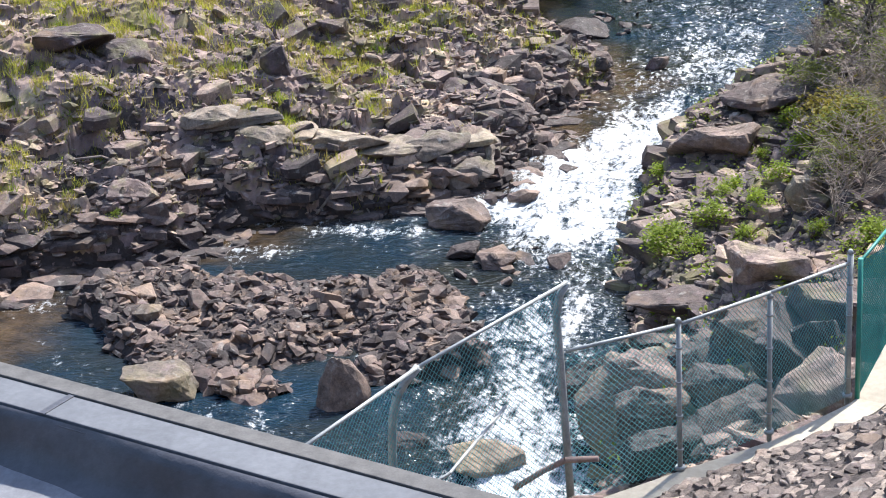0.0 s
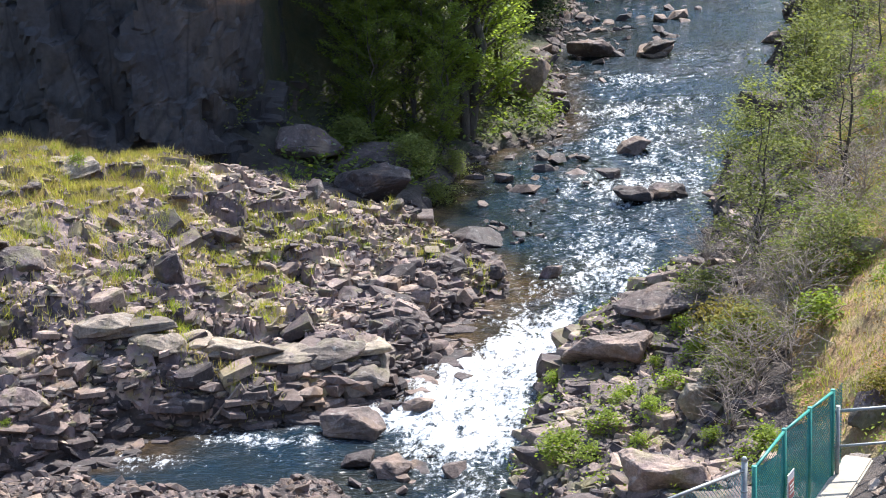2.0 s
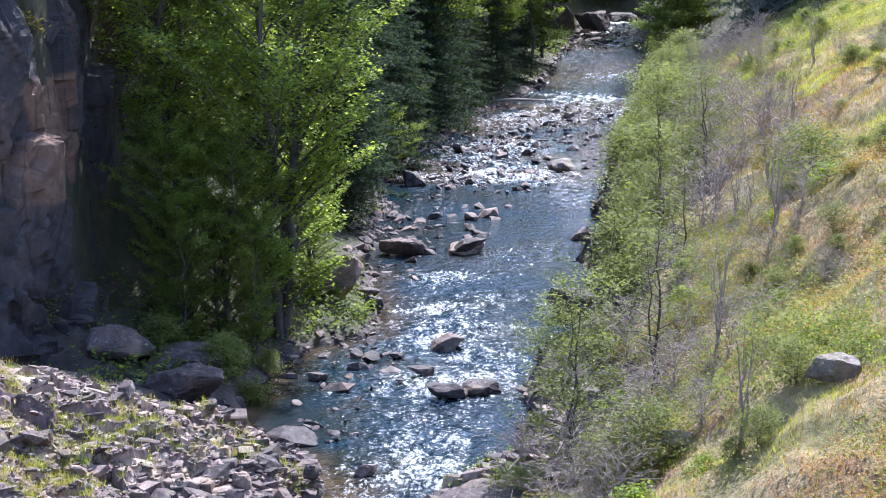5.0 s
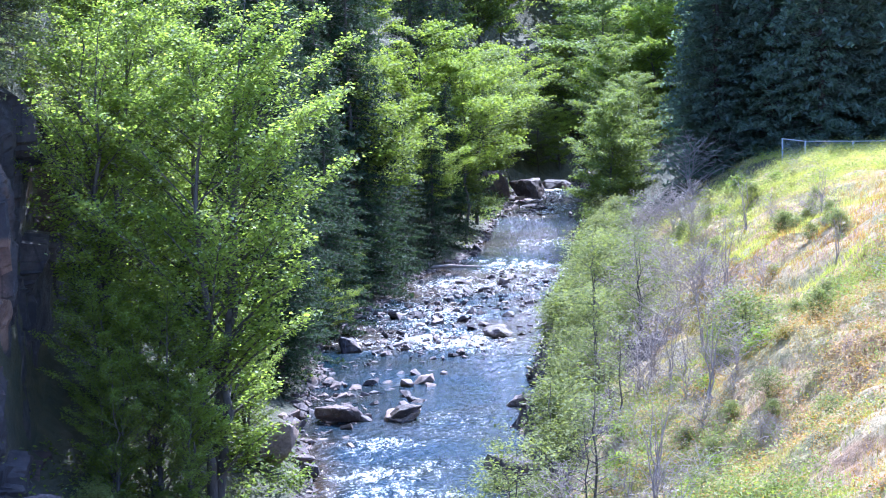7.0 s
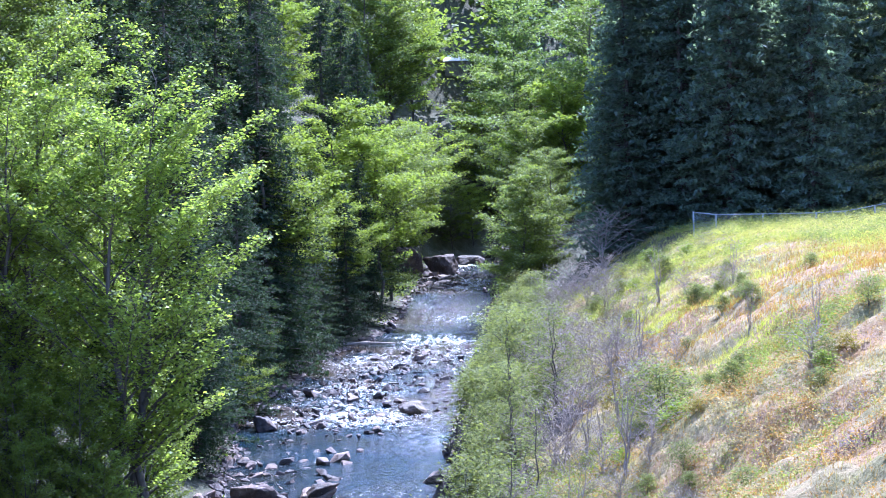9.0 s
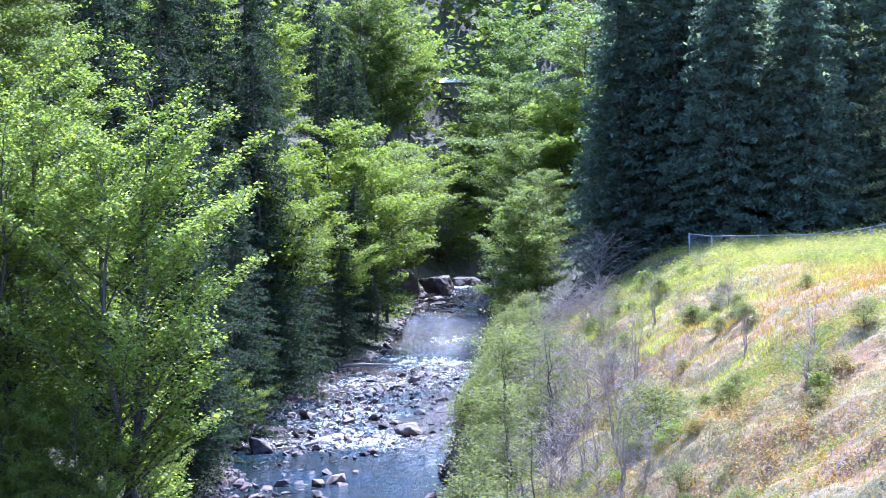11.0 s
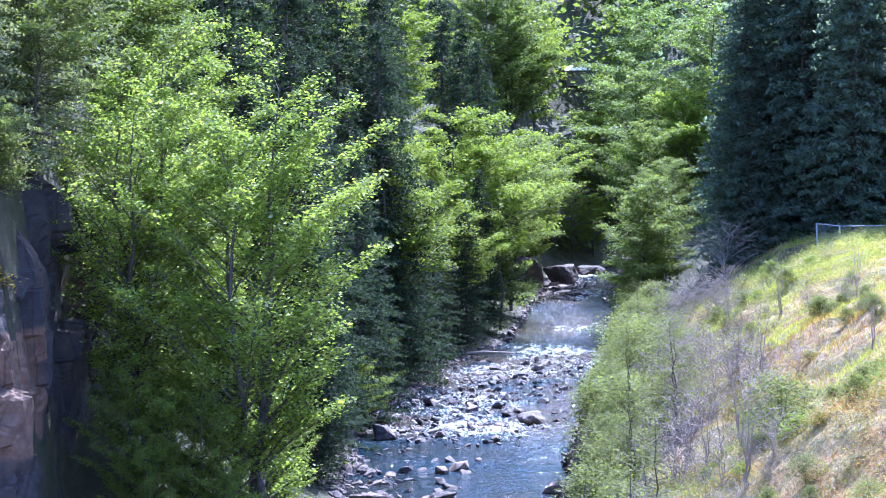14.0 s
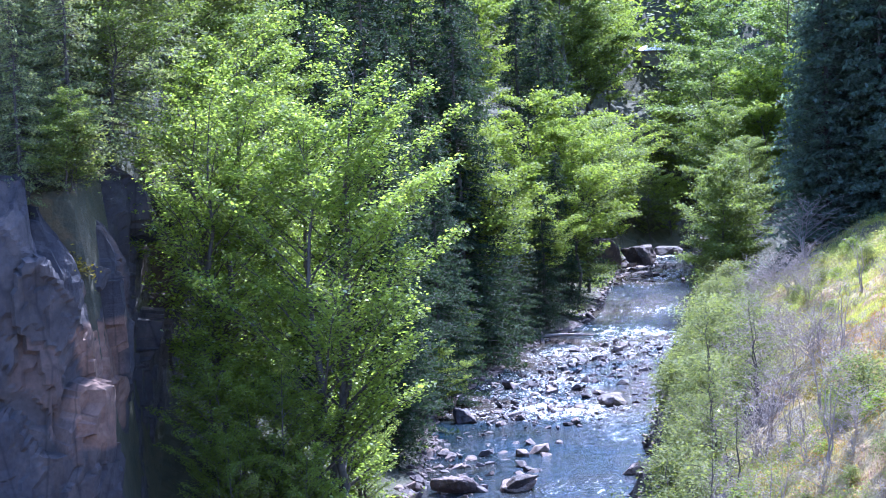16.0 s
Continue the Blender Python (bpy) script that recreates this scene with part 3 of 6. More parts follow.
bz = ground_z(bx, by) + 0.03 + np.minimum(amp * 1.15, 1.0) * (0.16 + z1 + z2 + z3 + 0.12 * fbm(bx, by, 1.2, 4, 83)) - 0.5 * (amp < 0.12)
# bedding: the heights broken into ledges that dip a little
dip = 0.05 * bx - 0.07 * by + 0.25 * fbm(bx, by, 0.22, 3, 84)
lay = (bz + dip) / 0.30
ledge = (np.floor(lay) + smooth(0.62, 0.98, lay - np.floor(lay))) * 0.30 - dip
lay2 = (bz + 1.3 * dip) / 0.11
fine_ledge = (np.floor(lay2) + smooth(0.55, 0.95, lay2 - np.floor(lay2))) * 0.11 - 1.3 * dip
firm = np.clip(0.45 + 0.8 * fbm(bx, by, 0.3, 2, 85) + 0.35 * smooth(5, 1.5, banks(bx, by)[0]), 0, 0.92)
bz = bz * (1 - firm) + (0.6 * ledge + 0.4 * fine_ledge) * firm
# open joints across the bedding
joint = np.abs(fbm(wx0 * 0.9, wy0 * 0.5, 0.55, 3, 86))
bz = bz - 0.2 * smooth(0.06, 0.0, joint) * smooth(0.1, 0.5, amp)


def bed_z(p):
    """Heights of the bedrock, or of the ground beside it."""
    i = np.clip(((p[:, 1] - by[0, 0]) / 0.065).round().astype(int), 0, bz.shape[0] - 1)
    j = np.clip(((p[:, 0] - bx[0, 0]) / 0.065).round().astype(int), 0, bz.shape[1] - 1)
    return np.maximum(bz[i, j], ground_z(p[:, 0], p[:, 1]))


idx = np.arange(bx.size).reshape(bx.shape)
q = np.stack([idx[:-1, :-1], idx[:-1, 1:], idx[1:, 1:], idx[1:, :-1]], -1).reshape(-1, 4)
q = q[(amp > 0.02).ravel()[q].all(1)]
used, inv = np.unique(q, return_inverse=True)
me = mesh_np("bedrock", np.stack([bx, by, bz], -1).reshape(-1, 3)[used], inv.reshape(-1, 4))
me.attributes.new("pick", "FLOAT", "POINT").data.foreach_set("value", (0.45 * k1 + 0.35 * k2 + 0.2 * k3).ravel()[used].astype(np.float32))
tagged(attach("bedrock", me, BEDROCK), "fractured purple-brown bedrock ledges on the bank", "bedrock", kind="structure")

r = np.random.default_rng(3)
p = scatter(3000, -26, -4, 36, 58, left_stony, r)
p[:, 2] = bed_z(p)
strewn("bank_rubble", p, r.lognormal(-2.3, 0.5, len(p)).clip(0.04, 0.26), BANK_ROCK, "broken brown and grey rubble covering the bank", "rubble", r, 0.16, 0.25, 0.22)
p = scatter(950, -26, -4, 36, 57, left_stony, r)
p[:, 2] = bed_z(p)
strewn("broken_slabs", p, r.lognormal(-1.5, 0.55, len(p)).clip(0.09, 0.65), BANK_ROCK, "broken slabs of purple-brown bedrock on the bank", "slabs", r, 0.22, 0.25, 0.22, SLABS)
p = scatter(15000, -26, -4, 36, 57, left_stony, r)
p[:, 2] = bed_z(p)
strewn("rock_chips", p, r.lognormal(-2.75, 0.5, len(p)).clip(0.03, 0.2), BANK_ROCK, "small broken stones lying on the bedrock", "stones", r, 0.3, 0.25, 0.05, CHIPS)
p = scatter(7000, -5, 4, 24, 58, right_stony, r)
strewn("rock_chips", p, r.lognormal(-2.6, 0.5, len(p)).clip(0.03, 0.2), BANK_ROCK, "small broken stones between the weeds", "stones", r, 0.3, None, 0.05, CHIPS)
p = scatter(170, -25, -5, 37.5, 57, left_stony, r)
p[:, 2] = bed_z(p)
single("bank_rock", BANK_STONES, p, r.lognormal(-1.45, 0.4, len(p)).clip(0.16, 0.5), "angular brown rock half sunk in rubble", "rock", "rocks on the stony bank", r, 9)
p = scatter(4200, -5, 4, 22, 58, right_stony, r)
strewn("bank_rubble", p, r.lognormal(-2.15, 0.5, len(p)).clip(0.05, 0.3), BANK_ROCK, "broken brown rocks along the weedy bank", "rubble", r, 0.25, None, 0.2)
p = scatter(900, -4.5, 3.5, 24, 56, right_stony, r)
strewn("broken_slabs", p, r.lognormal(-1.2, 0.45, len(p)).clip(0.12, 0.7), BANK_ROCK, "broken brown slabs along the weedy bank", "slabs", r, 0.25, None, 0.1, SLABS)
p = scatter(150, -4.5, 3, 24, 56, right_stony, r)
single("shore_rock", BANK_STONES, p, r.lognormal(-1.15, 0.4, len(p)).clip(0.2, 0.65), "blocky brown rock on the weedy bank", "rock", "rocks below the fence", r, 12)
on_bar = lambda x, y: (island(x, y) > 0.22) * 1.0 + 0.12 * (island(x, y) > 0.01)
p = scatter(3600, -17, -5, 31, 41, on_bar, r)
strewn("gravel_bar", p, r.lognormal(-2.3, 0.6, len(p)).clip(0.045, 0.3), ROCK, "loose angular brown stones heaped in the river", "gravel bar", r, 0.35)
p = scatter(290, -15.5, -5.5, 31.5, 40.5, on_bar, r)
single("river_stone", STONES, p, r.lognormal(-1.75, 0.4, len(p)).clip(0.11, 0.42), "loose angular stone on the gravel bar", "stone", "stones on the gravel bar", r)
p = scatter(4200, -10, 18, 40, 205, water_edge, r)
strewn("shore_stones", p, r.lognormal(-1.75, 0.5, len(p)).clip(0.07, 0.5), ROCK, "dark wet stones along the waterline", "stones", r, 0.4)
left_edge = lambda x, y: smooth(1.9, 0.6, np.abs(banks(x, y)[0] - 0.6)) * (banks(x, y)[1] < 0)
p = scatter(1500, -19, -5, 36, 58, left_edge, r)
strewn("waterline_rubble", p, r.lognormal(-1.85, 0.45, len(p)).clip(0.08, 0.4), ROCK, "dark layered rubble along the waterline", "rubble", r, 0.12, 0.2, 0.1)
p = scatter(700, -20, -5.5, 36.5, 57, left_edge, r)
p[:, 2] = np.maximum(bed_z(p) - 0.05, 0)
strewn("waterline_slabs", p, r.lognormal(-1.2, 0.4, len(p)).clip(0.14, 0.6), DARK_OR_SHADED_ROCK, "dark wet slabs stacked along the waterline", "slabs", r, 0.1, 0.2, 0.12, SLABS)
p = scatter(110, -19, -6, 36.5, 50, left_edge, r)
p[:, 2] = np.maximum(p[:, 2], 0)
single("flat_stone", [m_ for m_ in STONES], p, r.lognormal(-0.95, 0.3, len(p)).clip(0.25, 0.7), "dark flat stone lying at the waterline", "stone", "flat waterline stones", r, 6, 15)
SHALLOW = [(0.5, 107.0, 4.5, 6.0), (2.0, 118.0, 4.0, 6.0), (4.5, 130.0, 4.0, 6.0), (-5.0, 66.0, 1.5, 5.0), (-6.0, 57.0, 1.6, 3.0), (9.0, 190.0, 4.0, 12.0), (-1.5, 104.0, 2.6, 6.0), (0.2, 114.0, 2.6, 6.0), (2.4, 125.0, 2.6, 6.0), (8.5, 186.0, 2.5, 9.0), (-4.5, 90.0, 2.5, 9.0), (-6.3, 39.4, 0.8, 1.0)]
q = []
for cx, cy, a, b in SHALLOW:
    for k in range(int(30 + 7.0 * a * b)):
        q.append((cx + r.normal() * a * 0.55, cy + r.normal() * b * 0.55, r.uniform(-0.12, 0.06)))
strewn("river_stones", q, r.lognormal(-1.75, 0.5, len(q)).clip(0.1, 0.5), DARK_OR_SHADED_ROCK, "stones breaking the surface of the shallow river", "stones", r, 0.3)


q = [(6.5 + 5.0 * r.uniform(), 176 + 32 * r.uniform(), 0.0) for k in range(64)] + [(-5.5 + 5.5 * r.uniform(), 84 + 14 * r.uniform(), -0.05) for k in range(22)]
single("river_rock", STONES, q, r.lognormal(-0.25, 0.35, len(q)).clip(0.4, 1.4) * np.array([0.8] * 64 + [0.55] * 22), "brown rock standing in the shallow river", "rock", "rocks in the river", r, 8)


def boulder(x, y, z, sx, sy, sz, spin, seed, material, label, peak=0.0):
    rr = np.random.default_rng(seed)
    pts = stone_points(rr, 20, 0.7)
    pts[:, :2] *= 1 - peak * (pts[:, 2:] / np.abs(pts[:, 2]).max() + 1) / 2
    bm = hull(pts)
    bmesh.ops.dissolve_limit(bm, angle_limit=0.2, verts=bm.verts[:], edges=bm.edges[:])
    bmesh.ops.bevel(bm, geom=bm.edges[:], offset=0.03, segments=1, affect="EDGES")
    bmesh.ops.triangulate(bm, faces=bm.faces[:])
    bmesh.ops.subdivide_edges(bm, edges=[e for e in bm.edges if e.calc_length() > 0.22], cuts=2, use_grid_fill=True)
    bmesh.ops.triangulate(bm, faces=bm.faces[:])
    bmesh.ops.subdivide_edges(bm, edges=[e for e in bm.edges if e.calc_length() > 0.16], cuts=1, use_grid_fill=True)
    bmesh.ops.triangulate(bm, faces=bm.faces[:])
    off = Vector(rr.uniform(-50, 50, 3))
    for q in bm.verts:
        q.co += q.co.normalized() * (0.10 * noise.noise(q.co * 1.9 + off) + 0.05 * noise.noise(q.co * 5 + off) + 0.03 * noise.noise(q.co * 11 + off))
    v, f = arrays(bm)
    v -= (v.max(0) + v.min(0)) / 2
    v = v / np.abs(v).max(0) * (sx / 2, sy / 2, sz / 2)
    v[:, 2] -= v[:, 2].min() + sz * 0.14
    ob = attach("boulder", mesh_np("boulder", v, f), material)
    ob.matrix_world = pose(x, y, z, 0, 0, spin)
    return tagged(ob, label, "boulder", "boulders")


boulder(-7.54, 41.87, 0.00, 1.54, 1.09, 0.66, -4, 40, DARK_OR_SHADED_ROCK, "dark angular boulder with a sunlit flat top in the rapids")
boulder(-8.30, 32.70, 0.00, 1.05, 0.74, 1.14, 6, 41, ROCK, "pyramid shaped tan boulder at the edge of the gravel", 0.85)
boulder(-11.94, 32.99, 0.00, 1.50, 1.06, 0.67, 18, 42, PALE_ROCK, "broad flat pale boulder in the gravel bar")
boulder(-6.23, 43.28, 0.00, 0.77, 0.54, 0.38, 14, 43, ROCK, "small dark boulder awash in white water")
boulder(-8.08, 44.34, 0.25, 2.91, 2.06, 0.88, 23, 44, PALE_ROCK, "long pale ledge of bedrock above the rapids")
boulder(-9.66, 43.94, 0.79, 2.26, 1.60, 0.68, 2, 45, PALE_ROCK, "cracked tan ledge of bedrock with mossy patches")
for k in range(10):
    x, y = -13.4 + 0.62 * k, 42.5 + 0.19 * k + 0.25 * math.sin(2.3 * k)
    boulder(x, y, float(bed_z(np.array([[x, y]]))[0]) - 0.12, 1.5 + 0.5 * math.sin(1.7 * k), 0.8, 0.42 + 0.1 * math.cos(3.1 * k), 14 + 12 * math.sin(k), 140 + k, PALE_ROCK, "cracked tan ledge of bedrock with mossy patches")
boulder(-6.36, 39.49, 0.00, 0.97, 0.69, 0.39, 6, 46, ROCK, "wet brown boulder beside the rapids")
boulder(-7.15, 39.96, 0.00, 0.79, 0.56, 0.34, 14, 47, ROCK, "wet brown boulder beside the rapids")
boulder(-17.17, 44.29, 3.38, 2.19, 1.55, 0.85, 32, 48, BANK_ROCK, "big brown rounded boulder in the grass")
boulder(-15.83, 44.26, 3.15, 1.17, 0.83, 0.56, 7, 49, BANK_ROCK, "brown boulder lying beside a bigger one")
boulder(-12.69, 46.03, 2.14, 0.75, 0.53, 1.04, 10, 50, BANK_ROCK, "dark upright rock among rubble")
boulder(-14.67, 40.20, 1.11, 1.29, 0.91, 0.68, 22, 51, BANK_ROCK, "grey blocky rock near the side channel")
boulder(-0.48, 45.74, 1.42, 2.57, 1.82, 0.85, 9, 52, ROCK, "large rust brown boulder at the water")
boulder(-1.88, 43.99, 0.84, 2.22, 1.57, 1.05, -11, 53, ROCK, "weathered brown outcrop above the water")
boulder(-0.44, 34.80, 1.79, 1.80, 1.27, 0.83, -6, 54, BANK_ROCK, "grey cracked outcrop beside the fence")
boulder(-2.21, 35.04, 0.90, 1.94, 1.37, 0.69, 3, 55, DARK_OR_SHADED_ROCK, "dark layered rock at the foot of the bank")
boulder(0.24, 38.61, 1.69, 0.87, 0.61, 0.88, 6, 56, PALE_ROCK, "pale split rock among weeds")
boulder(-12.96, 35.59, 0.38, 0.62, 0.44, 0.34, 34, 57, PALE_ROCK, "small tan boulder at the head of the gravel")
boulder(-7.09, 46.41, 0.88, 1.26, 0.89, 0.51, 6, 59, DARK_OR_SHADED_ROCK, "dark rock at the edge of the river")
boulder(-5.28, 52.18, 0.45, 0.82, 0.58, 0.50, 10, 60, DARK_OR_SHADED_ROCK, "dark rock at the edge of the river")
boulder(-6.79, 49.74, 0.85, 0.55, 0.39, 0.56, 19, 61, ROCK, "grey rock at the edge of the river")
boulder(-6.14, 72.66, 0.92, 2.33, 1.65, 1.89, -6, 62, ROCK, "large grey boulder below the overhanging trees")
# three boulders below the cliff, their shade put into the rock colour
boulder(-9.44, 58.20, 1.06, 2.44, 1.73, 1.17, 5, 63, DARK_OR_SHADED_ROCK, "dark slab boulder with a pale sloping face")
boulder(-10.12, 61.91, 1.09, 2.49, 1.76, 0.77, 12, 64, DARK_OR_SHADED_ROCK, "brown boulder behind a dark slab")
boulder(-12.10, 61.65, 1.27, 2.31, 1.63, 1.60, 21, 65, DARK_OR_SHADED_ROCK, "shaded brown boulder at the foot of the cliff")
boulder(-1.83, 67.85, 0.00, 1.29, 0.92, 0.58, -11, 66, DARK_OR_SHADED_ROCK, "black wet boulder in the middle of the river")
boulder(-4.72, 73.88, 0.05, 0.86, 0.61, 0.65, -2, 67, ROCK, "reddish boulder at the waterline")
boulder(-5.13, 75.71, 0.13, 1.16, 0.82, 0.47, 4, 68, ROCK, "reddish boulder at the waterline")
boulder(-1.20, 84.65, 0.00, 1.54, 1.09, 0.79, 8, 69, ROCK, "dark flat boulder in the shallows")
boulder(-2.60, 64.19, 0.00, 0.89, 0.63, 0.36, -12, 70, ROCK, "low brown rock breaking the surface")
boulder(-1.65, 61.34, 0.00, 1.33, 0.94, 0.59, -6, 71, ROCK, "low reddish rocks breaking the surface")
boulder(-0.58, 61.68, 0.00, 1.33, 0.94, 0.53, 0, 72, ROCK, "low reddish rocks breaking the surface")
boulder(2.78, 62.96, 2.21, 1.16, 0.82, 1.07, 3, 73, ROCK, "pale topped rocks below the bushes")
boulder(-3.75, 53.21, 0.00, 0.67, 0.47, 0.49, 17, 74, ROCK, "low brown rock breaking the surface")
boulder(-6.17, 56.74, 0.00, 1.59, 1.13, 0.48, -3, 75, DARK_OR_SHADED_ROCK, "dark shore rock in shallow brown water")
boulder(-5.31, 52.08, 0.40, 0.82, 0.58, 0.46, 2, 76, DARK_OR_SHADED_ROCK, "dark shore rock in shallow brown water")
boulder(-6.41, 50.96, 0.92, 1.12, 0.79, 0.59, 11, 77, DARK_OR_SHADED_ROCK, "dark shore rock in shallow brown water")
boulder(-6.71, 46.66, 0.81, 0.89, 0.63, 0.56, 19, 78, DARK_OR_SHADED_ROCK, "dark shore rock with a sunlit top")
boulder(-12.03, 49.55, 2.11, 0.87, 0.62, 0.62, 1, 79, BANK_ROCK, "pale rock at the edge of the grass")
boulder(-16.89, 51.76, 3.50, 1.83, 1.30, 0.55, 13, 80, PALE_ROCK, "bleached flat slab lying in the grass")
for x, y, z, sx, sz, spin, seed in [(-2.7, 31.3, 0.5, 2.2, 1.7, 20, 120), (-1.4, 31.9, 0.9, 2.3, 1.4, -15, 121), (-0.2, 32.2, 1.3, 2.5, 1.5, 8, 122), (1.0, 32.4, 1.7, 2.3, 1.5, -20, 123), (-1.9, 29.0, 0.7, 1.9, 1.5, 30, 124), (-0.6, 29.2, 1.0, 2.2, 1.6, 4, 125), (0.7, 29.6, 1.4, 2.0, 1.7, -12, 126), (1.8, 30.6, 1.9, 1.9, 1.6, 16, 127), (-2.6, 27.0, 0.4, 1.7, 1.2, 12, 128), (-1.2, 26.6, 0.8, 1.8, 1.3, -22, 129), (0.3, 27.2, 1.2, 1.9, 1.3, 25, 130)]:
    boulder(x, y, z - 0.15, sx, sx * 0.72, sz, spin, seed, (BANK_ROCK, DARK_OR_SHADED_ROCK, ROCK)[seed % 3], "big blocky brown boulder heaped below the wall")
# next five boulders: shaded fronts imitated by the darker rock
boulder(-3.72, 33.26, 0.00, 1.28, 0.91, 1.17, 8, 81, DARK_OR_SHADED_ROCK, "blocky boulder behind the fence, coloured dark for shade")
boulder(-2.33, 30.12, 0.91, 1.27, 0.90, 1.16, 13, 82, DARK_OR_SHADED_ROCK, "blocky boulder behind the fence, coloured dark for shade")
boulder(-1.22, 30.39, 1.17, 1.22, 0.87, 1.12, -11, 83, DARK_OR_SHADED_ROCK, "big boulder below the wall, coloured dark for shade")
boulder(-0.14, 30.79, 1.73, 1.12, 0.80, 1.03, -6, 84, DARK_OR_SHADED_ROCK, "big boulder below the wall, coloured dark for shade")
boulder(0.42, 31.12, 2.01, 0.93, 0.65, 0.82, 0, 85, DARK_OR_SHADED_ROCK, "angular boulder behind the fence, coloured dark for shade")
boulder(-2.29, 33.61, 0.76, 1.11, 0.79, 0.47, 10, 86, DARK_OR_SHADED_ROCK, "dark wet ledge at the waterline")
boulder(-5.22, 30.43, 0.00, 1.36, 0.96, 0.50, 23, 87, PALE_ROCK, "low tan rock in the water behind the fence")
boulder(-6.77, 31.21, 0.00, 0.76, 0.53, 0.23, 3, 88, ROCK, "low tan rock in the water behind the fence")
boulder(4.3, 34.3, 3.25, 1.35, 0.95, 0.95, -9, 89, DARK_OR_SHADED_ROCK, "dark grey outcrop beside the pipe barrier")
boulder(3.38, 35.23, 2.86, 0.85, 0.60, 0.80, 0, 90, BANK_ROCK, "grey outcrop overgrown with weeds beside the path")
boulder(2.42, 26.73, 5.74, 0.38, 0.27, 0.12, 6, 91, PALE_ROCK, "small pale rock on the path")
boulder(7.13, 41.44, 5.76, 1.17, 0.82, 0.61, -20, 92, PALE_ROCK, "bare pale rock face showing through the weeds")
boulder(3.89, 42.17, 3.96, 0.79, 0.56, 0.65, -9, 93, PALE_ROCK, "pale rock hidden in dry brush")
boulder(3.62, 106.77, 0.00, 1.61, 1.14, 0.71, 1, 94, PALE_ROCK, "tan boulder in the riffle")
boulder(-1.29, 84.79, 0.00, 1.68, 1.19, 0.61, 10, 95, ROCK, "dark rock in the shallows")
boulder(-4.02, 84.61, 0.00, 2.06, 1.46, 0.89, -10, 96, ROCK, "brown shore rock below the trees")
boulder(-4.18, 102.89, 0.00, 1.25, 0.88, 0.94, -3, 97, DARK_OR_SHADED_ROCK, "dark shore rock below the trees")
boulder(3.96, 87.30, 0.00, 1.46, 1.03, 0.62, -1, 98, ROCK, "flat rocks below the bushes")
boulder(2.63, 72.12, 0.00, 1.55, 1.09, 1.26, 5, 99, ROCK, "pale topped shore rock below the bushes")
boulder(9.46, 190.32, 0.00, 3.42, 2.42, 2.17, -17, 100, ROCK, "brown rocks at the bend of the river")
boulder(6.08, 185.97, 0.58, 3.34, 2.36, 2.90, -9, 101, ROCK, "dark rocks at the bend of the river")
boulder(13.09, 200.04, 0.00, 3.00, 2.12, 1.01, -4, 102, ROCK, "brown rocks at the bend of the river")



# ---- the cliff on the left bank ----
def cliff_material():
    n = Nodes("cliff_rock")
    c = n.ramp(n.noise(0.5, 7, 0.65, n.scaled(1, 1, 0.5)), (0.3, (0.026, 0.022, 0.025)), (0.5, (0.052, 0.043, 0.043)), (0.68, (0.105, 0.08, 0.066)))
    c = n.mix(n.attr("rust"), c, n.ramp(n.noise(1.2, 5), (0.3, (0.15, 0.08, 0.052)), (0.7, (0.25, 0.145, 0.092))))
    c = n.mix(0.8, c, n.ramp(n.noise(3.5, 7, 0.7), (0.3, 0.45), (0.7, 1.25)), "MULTIPLY")
    c = n.mix(n.ramp(n.noise(1.1, 6, 0.6, n.scaled(1, 1, 0.18)), (0.6, 0.0), (0.7, 0.55)), c, (0.05, 0.045, 0.05))
    crack = n.add("ShaderNodeTexVoronoi", Scale=0.55)
    crack.feature = "DISTANCE_TO_EDGE"
    n.put(crack.inputs["Vector"], n.scaled(1.3, 1.0, 0.3))
    c = n.mix(0.6, c, n.ramp(crack.outputs["Distance"], (0.0, 0.25), (0.035, 1.0)), "MULTIPLY")
    return n.done(c, 0.85, n.bump(n.noise(3, 9, 0.7), 0.9, 0.13))


CLIFF = cliff_material()
line = np.array([(-60, 64), (-40, 61.4), (-24, 59.8), (-17, 60), (-14.9, 60.5), (-13.9, 62.2), (-13.6, 66), (-13.8, 74), (-14.6, 88)], float)
run = np.r_[0, np.cumsum(np.hypot(*np.diff(line, axis=0).T))]
s = np.arange(0, run[-1], 0.14)
h = np.arange(0.0, 14.0, 0.14)
S, Hh = np.meshgrid(s, h)
cx, cy = np.interp(S, run, line[:, 0]), np.interp(S, run, line[:, 1])
tx, ty = np.gradient(np.interp(s, run, line[:, 0])), np.gradient(np.interp(s, run, line[:, 1]))
k = np.ones(9) / 9
tx, ty = np.convolve(np.pad(tx, 4, "edge"), k, "valid"), np.convolve(np.pad(ty, 4, "edge"), k, "valid")
ln = np.hypot(tx, ty)
nx, ny = ty / ln, -tx / ln
sw = S + 0.5 * fbm(S, Hh, 0.5, 3, 61) + 0.12 * Hh
hw = Hh + 0.7 * fbm(S, Hh, 0.3, 3, 62)


c1, k1 = fractured(sw, hw, 2.7, 6.0, 101, 1.0, 0.3)
c2, k2 = fractured(sw, hw, 1.2, 2.8, 121, 0.4, 0.25)
c3, k3 = fractured(sw, hw, 0.5, 1.1, 141, 0.12, 0.2)
out = 0.75 + c1 + c2 + c3 + 0.1 * fbm(S, Hh, 0.8, 4, 63)
out = out - 0.11 * Hh - 1.6 * smooth(11.2, 14.0, Hh + 1.2 * fbm(S, S * 0, 0.3, 3, 64))
